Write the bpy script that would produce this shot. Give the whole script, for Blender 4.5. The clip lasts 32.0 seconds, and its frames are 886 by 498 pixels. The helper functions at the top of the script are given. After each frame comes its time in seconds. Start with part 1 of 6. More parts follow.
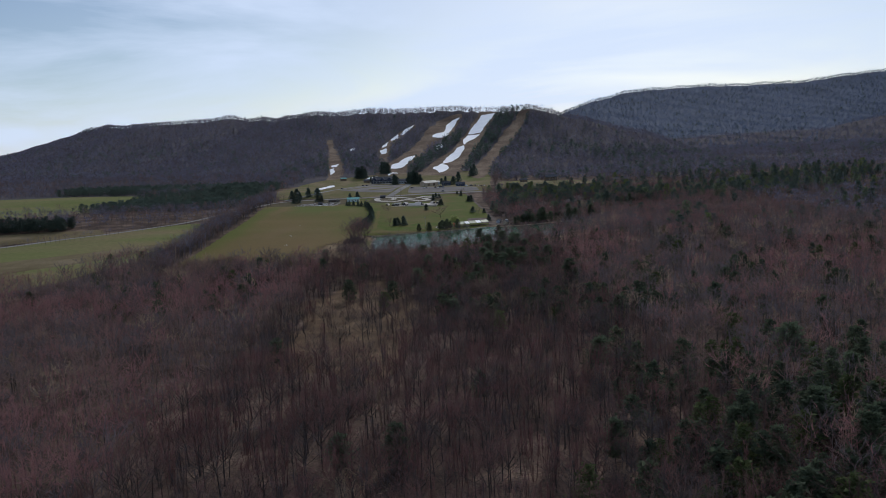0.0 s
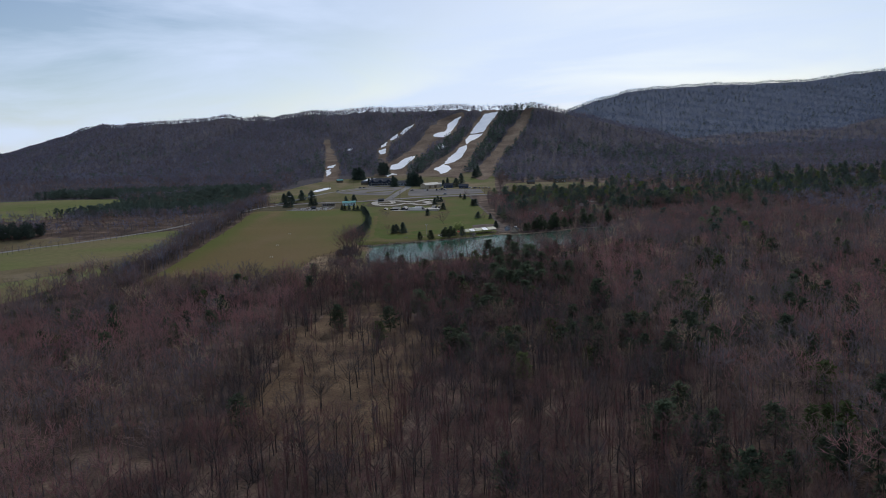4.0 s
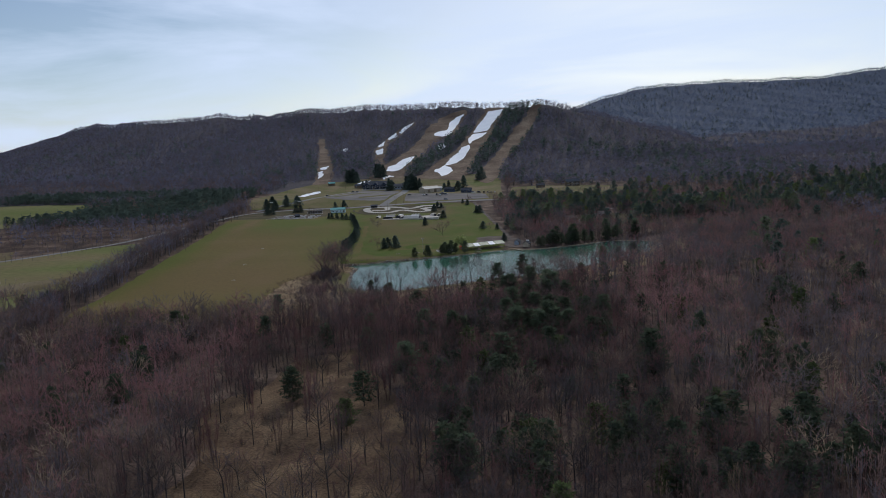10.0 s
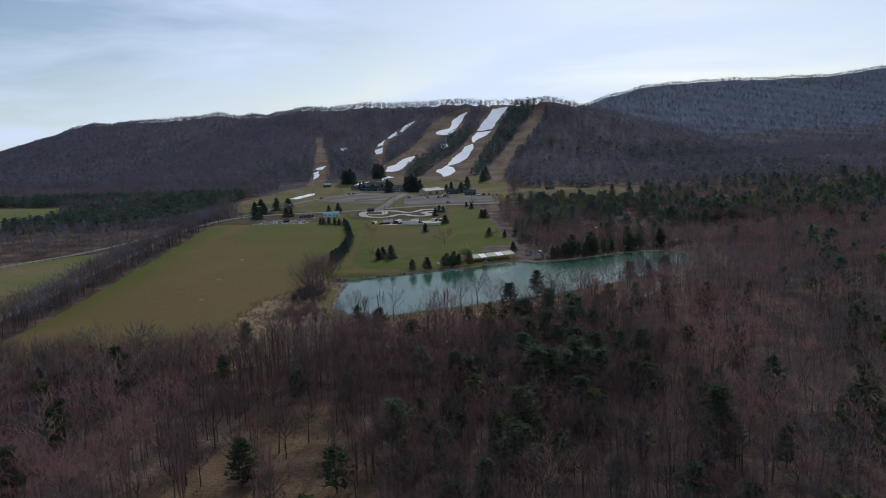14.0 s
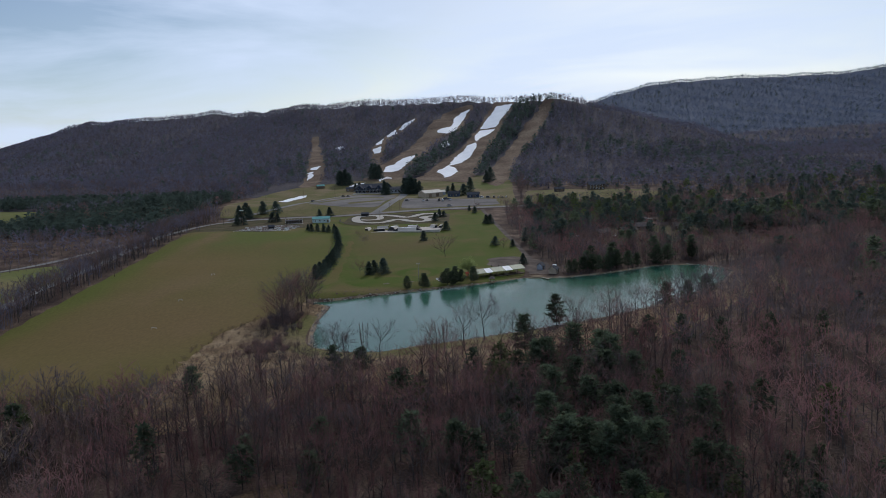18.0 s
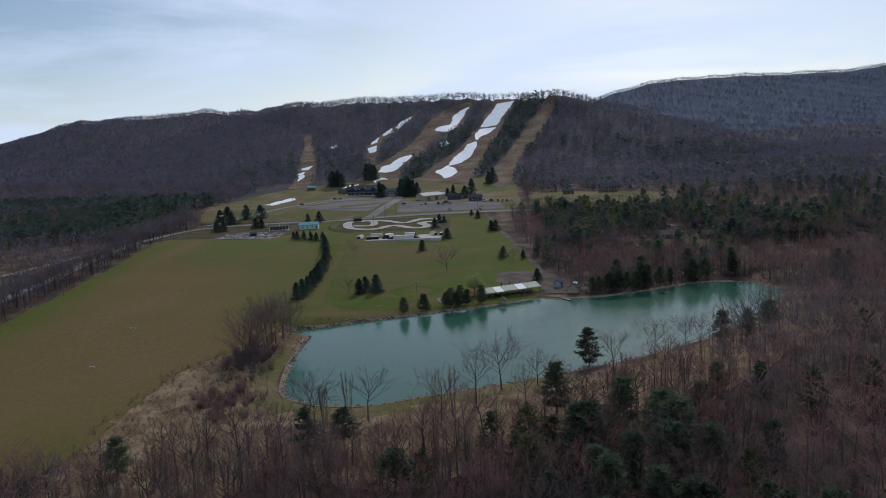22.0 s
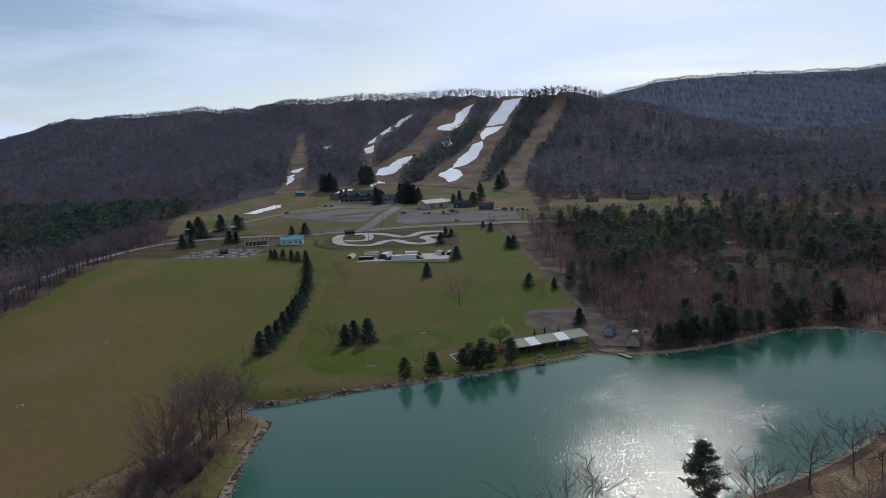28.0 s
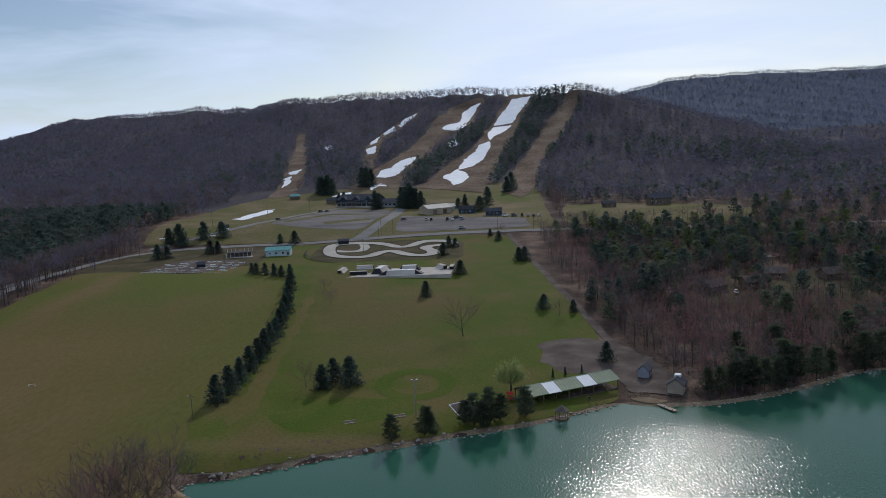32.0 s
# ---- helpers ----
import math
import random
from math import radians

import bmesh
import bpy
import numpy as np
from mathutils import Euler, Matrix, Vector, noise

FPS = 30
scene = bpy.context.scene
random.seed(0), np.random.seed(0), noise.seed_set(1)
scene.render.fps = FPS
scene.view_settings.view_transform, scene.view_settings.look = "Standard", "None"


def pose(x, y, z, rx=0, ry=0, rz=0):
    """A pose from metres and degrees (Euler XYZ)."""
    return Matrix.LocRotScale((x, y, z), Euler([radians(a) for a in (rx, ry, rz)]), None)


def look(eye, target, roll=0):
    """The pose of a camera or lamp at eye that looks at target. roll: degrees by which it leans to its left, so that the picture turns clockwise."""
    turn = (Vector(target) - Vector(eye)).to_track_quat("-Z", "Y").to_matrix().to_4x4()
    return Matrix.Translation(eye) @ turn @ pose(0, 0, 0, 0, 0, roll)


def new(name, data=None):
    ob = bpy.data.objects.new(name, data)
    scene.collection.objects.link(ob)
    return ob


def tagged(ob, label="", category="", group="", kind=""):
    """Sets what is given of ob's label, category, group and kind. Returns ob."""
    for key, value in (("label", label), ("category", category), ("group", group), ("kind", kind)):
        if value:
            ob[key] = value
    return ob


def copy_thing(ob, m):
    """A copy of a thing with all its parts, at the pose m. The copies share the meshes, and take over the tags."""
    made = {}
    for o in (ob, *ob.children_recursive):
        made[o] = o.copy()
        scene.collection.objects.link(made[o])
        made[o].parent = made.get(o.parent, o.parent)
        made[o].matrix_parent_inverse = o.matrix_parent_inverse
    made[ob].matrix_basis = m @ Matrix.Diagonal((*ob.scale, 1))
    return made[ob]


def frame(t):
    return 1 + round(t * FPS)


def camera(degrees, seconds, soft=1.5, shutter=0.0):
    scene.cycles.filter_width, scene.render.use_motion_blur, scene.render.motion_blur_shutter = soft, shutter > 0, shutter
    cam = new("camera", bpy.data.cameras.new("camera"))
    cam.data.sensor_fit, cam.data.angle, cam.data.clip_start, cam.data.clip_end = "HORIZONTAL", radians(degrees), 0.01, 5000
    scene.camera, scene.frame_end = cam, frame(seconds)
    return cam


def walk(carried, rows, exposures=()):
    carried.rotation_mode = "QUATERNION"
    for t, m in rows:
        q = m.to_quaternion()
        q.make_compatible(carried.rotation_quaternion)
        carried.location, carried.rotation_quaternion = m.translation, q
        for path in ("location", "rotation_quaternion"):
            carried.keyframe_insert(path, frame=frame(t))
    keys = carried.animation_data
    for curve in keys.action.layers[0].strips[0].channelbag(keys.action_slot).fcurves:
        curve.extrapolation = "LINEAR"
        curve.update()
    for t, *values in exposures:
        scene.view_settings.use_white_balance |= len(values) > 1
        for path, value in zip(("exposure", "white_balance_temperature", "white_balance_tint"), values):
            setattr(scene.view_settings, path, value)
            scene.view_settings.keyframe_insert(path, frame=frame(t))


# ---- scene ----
cam = camera(61.0, 32.0, 0.75)
PATH = [
    (0, (-1.107, -3.041, 70.25), (-1.093, -1.057, 69.999), -2.9),
    (1, (-1.98, 13.197, 70.452), (-1.967, 15.182, 70.201), -2.9),
    (2, (-2.897, 29.159, 70.618), (-2.884, 31.143, 70.367), -2.9),
    (3, (-3.581, 45.042, 70.775), (-3.568, 47.026, 70.525), -3.0),
    (3.5, (-3.325, 53.167, 70.874), (-3.311, 55.152, 70.623), -2.9),
    (5.5, (-1.08, 86.104, 71.715), (-1.067, 88.089, 71.463), -2.9),
    (6, (-0.606, 94.308, 71.804), (-0.593, 96.292, 71.552), -2.9),
    (7, (0.155, 110.605, 71.987), (0.166, 112.589, 71.736), -2.9),
    (8, (0.814, 126.798, 72.207), (0.821, 128.782, 71.956), -3.0),
    (9, (1.293, 142.716, 72.346), (1.3, 144.7, 72.095), -2.9),
    (10, (1.175, 158.073, 72.086), (1.181, 160.057, 71.834), -3.0),
    (11, (1.123, 173.334, 71.788), (1.129, 175.318, 71.537), -3.1),
    (12, (1.46, 188.759, 71.592), (1.468, 190.743, 71.34), -2.8),
    (13, (2.011, 204.787, 71.918), (2.015, 206.771, 71.665), -2.9),
    (14, (2.355, 220.799, 72.015), (2.354, 222.783, 71.762), -3.0),
    (14.5, (2.573, 228.887, 72.04), (2.571, 230.871, 71.786), -2.9),
    (16.5, (3.639, 261.644, 72.253), (3.635, 263.628, 71.998), -2.9),
    (17, (3.779, 269.613, 72.224), (3.774, 271.597, 71.968), -2.9),
    (18, (4.102, 285.294, 72.073), (4.095, 287.277, 71.818), -3.0),
    (19, (4.256, 300.807, 71.929), (4.252, 302.79, 71.673), -2.9),
    (20, (3.54, 315.77, 71.893), (3.538, 317.753, 71.636), -3.0),
    (21, (2.547, 330.888, 71.919), (2.547, 332.871, 71.662), -2.9),
    (22, (1.659, 346.199, 72.101), (1.66, 348.182, 71.844), -3.0),
    (23, (0.612, 361.624, 72.27), (0.618, 363.607, 72.012), -2.9),
    (24, (-0.76, 377.055, 72.246), (-0.753, 379.038, 71.987), -3.0),
    (25, (-2.225, 392.789, 72.279), (-2.218, 394.772, 72.021), -3.0),
    (25.5, (-2.72, 400.786, 72.386), (-2.713, 402.77, 72.129), -2.9),
    (27.5, (-3.549, 433.064, 73.517), (-3.545, 435.047, 73.258), -3.0),
    (28, (-3.301, 441.002, 73.713), (-3.297, 442.985, 73.455), -2.9),
    (28.5, (-3.107, 448.572, 73.71), (-3.103, 450.555, 73.451), -2.8),
    (29, (-2.809, 455.866, 73.751), (-2.807, 457.849, 73.493), -2.8),
    (30, (-2.165, 469.559, 73.877), (-2.169, 471.542, 73.62), -2.8),
    (31, (-1.312, 481.651, 73.942), (-1.32, 483.634, 73.685), -2.7),
    (32, (-0.179, 492.234, 73.971), (-0.194, 494.217, 73.715), -2.9),
]
walk(cam, [(t, look(eye, target, roll)) for t, eye, target, roll in PATH], [(0.0, -0.4, 6200, 13), (32.0, -0.4, 6200, 13)])

# ---- sky and sun ----
SUN_AZ, SUN_EL = 14.0, 31.0
world = bpy.data.worlds.new("sky")
scene.world = world
world.use_nodes = True
wn, wl = world.node_tree.nodes, world.node_tree.links
wn.clear()
sky = wn.new("ShaderNodeTexSky")
sky.sky_type, sky.sun_disc = "NISHITA", False
sky.sun_elevation, sky.sun_rotation = radians(SUN_EL), radians(SUN_AZ)
sky.altitude, sky.air_density, sky.dust_density, sky.ozone_density = 300, 1.0, 0.7, 1.6
tex_co = wn.new("ShaderNodeTexCoord")
squash = wn.new("ShaderNodeMapping")
squash.inputs["Scale"].default_value, squash.inputs["Rotation"].default_value = (1.2, 1.2, 7.0), (0.12, 0.2, 0.5)
cirrus = wn.new("ShaderNodeTexNoise")
cirrus.inputs["Scale"].default_value, cirrus.inputs["Detail"].default_value, cirrus.inputs["Roughness"].default_value, cirrus.inputs["Distortion"].default_value = 1.7, 7, 0.55, 0.5
veil = wn.new("ShaderNodeMapRange")
veil.inputs["From Min"].default_value, veil.inputs["From Max"].default_value, veil.inputs["To Max"].default_value = 0.40, 0.62, 0.85
cloud = wn.new("ShaderNodeMix")
cloud.data_type = "RGBA"
cloud.inputs[7].default_value = (8.7, 10.2, 12.4, 1)
back = wn.new("ShaderNodeBackground")
back.inputs["Strength"].default_value = 0.1
wo = wn.new("ShaderNodeOutputWorld")
wl.new(tex_co.outputs["Generated"], squash.inputs["Vector"])
wl.new(squash.outputs["Vector"], cirrus.inputs["Vector"])
wl.new(cirrus.outputs["Fac"], veil.inputs["Value"])
wl.new(veil.outputs["Result"], cloud.inputs[0])
wl.new(sky.outputs["Color"], cloud.inputs[6])
wl.new(cloud.outputs[2], back.inputs["Color"])
wl.new(back.outputs["Background"], wo.inputs["Surface"])

sun_data = bpy.data.lights.new("sun", "SUN")
sun_data.energy, sun_data.angle, sun_data.color = 2.2, radians(0.53), (1.0, 0.93, 0.82)
sun = new("sun", sun_data)
sun_way = Vector((math.sin(radians(SUN_AZ)) * math.cos(radians(SUN_EL)), math.cos(radians(SUN_AZ)) * math.cos(radians(SUN_EL)), math.sin(radians(SUN_EL))))
sun.matrix_world = look(sun_way * 900, (0, 0, 0))


# ---- materials ----
def stuffs(name, colours, scale=1.0, rough=0.9, detail=6.0, fine=12.0, fine_mix=0.35, bump=0.0, metal=0.0, vary=0.0, island=0.0, spec=0.06, stretch=None, span=(0.3, 0.7), through_light=0.0, drifts=()):
    """A procedural material: colours mixed by broad noise, then by fine noise, with relief and a shift from object to object."""
    m = bpy.data.materials.new(name)
    m.use_nodes = True
    n, l = m.node_tree.nodes, m.node_tree.links
    bsdf = n["Principled BSDF"]
    bsdf.inputs["Roughness"].default_value, bsdf.inputs["Metallic"].default_value = rough, metal
    bsdf.inputs["Specular IOR Level"].default_value = spec
    co = n.new("ShaderNodeTexCoord")
    where = co.outputs["Object"]
    if stretch:
        mp = n.new("ShaderNodeMapping")
        mp.inputs["Scale"].default_value = stretch
        l.new(where, mp.inputs["Vector"])
        where = mp.outputs["Vector"]
    big = n.new("ShaderNodeTexNoise")
    big.inputs["Scale"].default_value, big.inputs["Detail"].default_value = scale, detail
    l.new(where, big.inputs["Vector"])
    ramp = n.new("ShaderNodeValToRGB")
    ramp.color_ramp.elements[0].position, ramp.color_ramp.elements[1].position = span
    ramp.color_ramp.elements[0].color, ramp.color_ramp.elements[1].color = (*colours[0], 1), (*colours[-1], 1)
    for k, c in enumerate(colours[1:-1]):
        ramp.color_ramp.elements.new(span[0] + (span[1] - span[0]) * (k + 1) / (len(colours) - 1)).color = (*c, 1)
    l.new(big.outputs["Fac"], ramp.inputs["Fac"])
    small = n.new("ShaderNodeTexNoise")
    small.inputs["Scale"].default_value, small.inputs["Detail"].default_value = scale * fine, 4
    l.new(where, small.inputs["Vector"])
    grit = n.new("ShaderNodeMapRange")
    grit.inputs["From Min"].default_value, grit.inputs["From Max"].default_value = 0.25, 0.75
    grit.inputs["To Min"].default_value, grit.inputs["To Max"].default_value = 1 - fine_mix, 1 + fine_mix
    l.new(small.outputs["Fac"], grit.inputs["Value"])
    grain = n.new("ShaderNodeHueSaturation")
    mixed = ramp.outputs["Color"]
    for cx, cy, rx, ry, colour in drifts:
        at = n.new("ShaderNodeMapping")
        at.inputs["Scale"].default_value, at.inputs["Location"].default_value = (1 / rx, 1 / ry, 0), (-cx / rx, -cy / ry, 0)
        far_off = n.new("ShaderNodeVectorMath")
        far_off.operation = "LENGTH"
        ragged = n.new("ShaderNodeMath")
        ragged.operation, ragged.inputs[1].default_value = "MULTIPLY_ADD", 2.2
        fade = n.new("ShaderNodeMapRange")
        fade.interpolation_type = "SMOOTHSTEP"
        fade.inputs["From Min"].default_value, fade.inputs["From Max"].default_value, fade.inputs["To Min"].default_value, fade.inputs["To Max"].default_value = 1.1, 2.7, 0.82, 0.0
        over = n.new("ShaderNodeMix")
        over.data_type = "RGBA"
        over.inputs[7].default_value = (*colour, 1)
        for a, b in ((co.outputs["Object"], at.inputs["Vector"]), (at.outputs["Vector"], far_off.inputs[0]), (big.outputs["Fac"], ragged.inputs[0]), (far_off.outputs["Value"], ragged.inputs[2]),
                     (ragged.outputs["Value"], fade.inputs["Value"]), (fade.outputs["Result"], over.inputs[0]), (mixed, over.inputs[6])):
            l.new(a, b)
        mixed = over.outputs[2]
    l.new(mixed, grain.inputs["Color"])
    value = grit.outputs["Result"]
    for on, kind, socket in ((vary, "ShaderNodeObjectInfo", "Random"), (island, "ShaderNodeNewGeometry", "Random Per Island")):
        if on:
            info = n.new(kind)
            shift = n.new("ShaderNodeMapRange")
            shift.inputs["To Min"].default_value, shift.inputs["To Max"].default_value = 1 - on, 1 + on
            l.new(info.outputs[socket], shift.inputs["Value"])
            both = n.new("ShaderNodeMath")
            both.operation = "MULTIPLY"
            l.new(value, both.inputs[0])
            l.new(shift.outputs["Result"], both.inputs[1])
            value = both.outputs["Value"]
    l.new(value, grain.inputs["Value"])
    l.new(grain.outputs["Color"], bsdf.inputs["Base Color"])
    if bump:
        b = n.new("ShaderNodeBump")
        b.inputs["Strength"].default_value, b.inputs["Distance"].default_value = 0.6, bump
        l.new(small.outputs["Fac"], b.inputs["Height"])
        l.new(b.outputs["Normal"], bsdf.inputs["Normal"])
    if through_light:
        glow = n.new("ShaderNodeBsdfTranslucent")
        blend = n.new("ShaderNodeMixShader")
        blend.inputs[0].default_value = through_light
        l.new(grain.outputs["Color"], glow.inputs["Color"])
        l.new(bsdf.outputs["BSDF"], blend.inputs[1])
        l.new(glow.outputs["BSDF"], blend.inputs[2])
        l.new(blend.outputs["Shader"], n["Material Output"].inputs["Surface"])
    return m


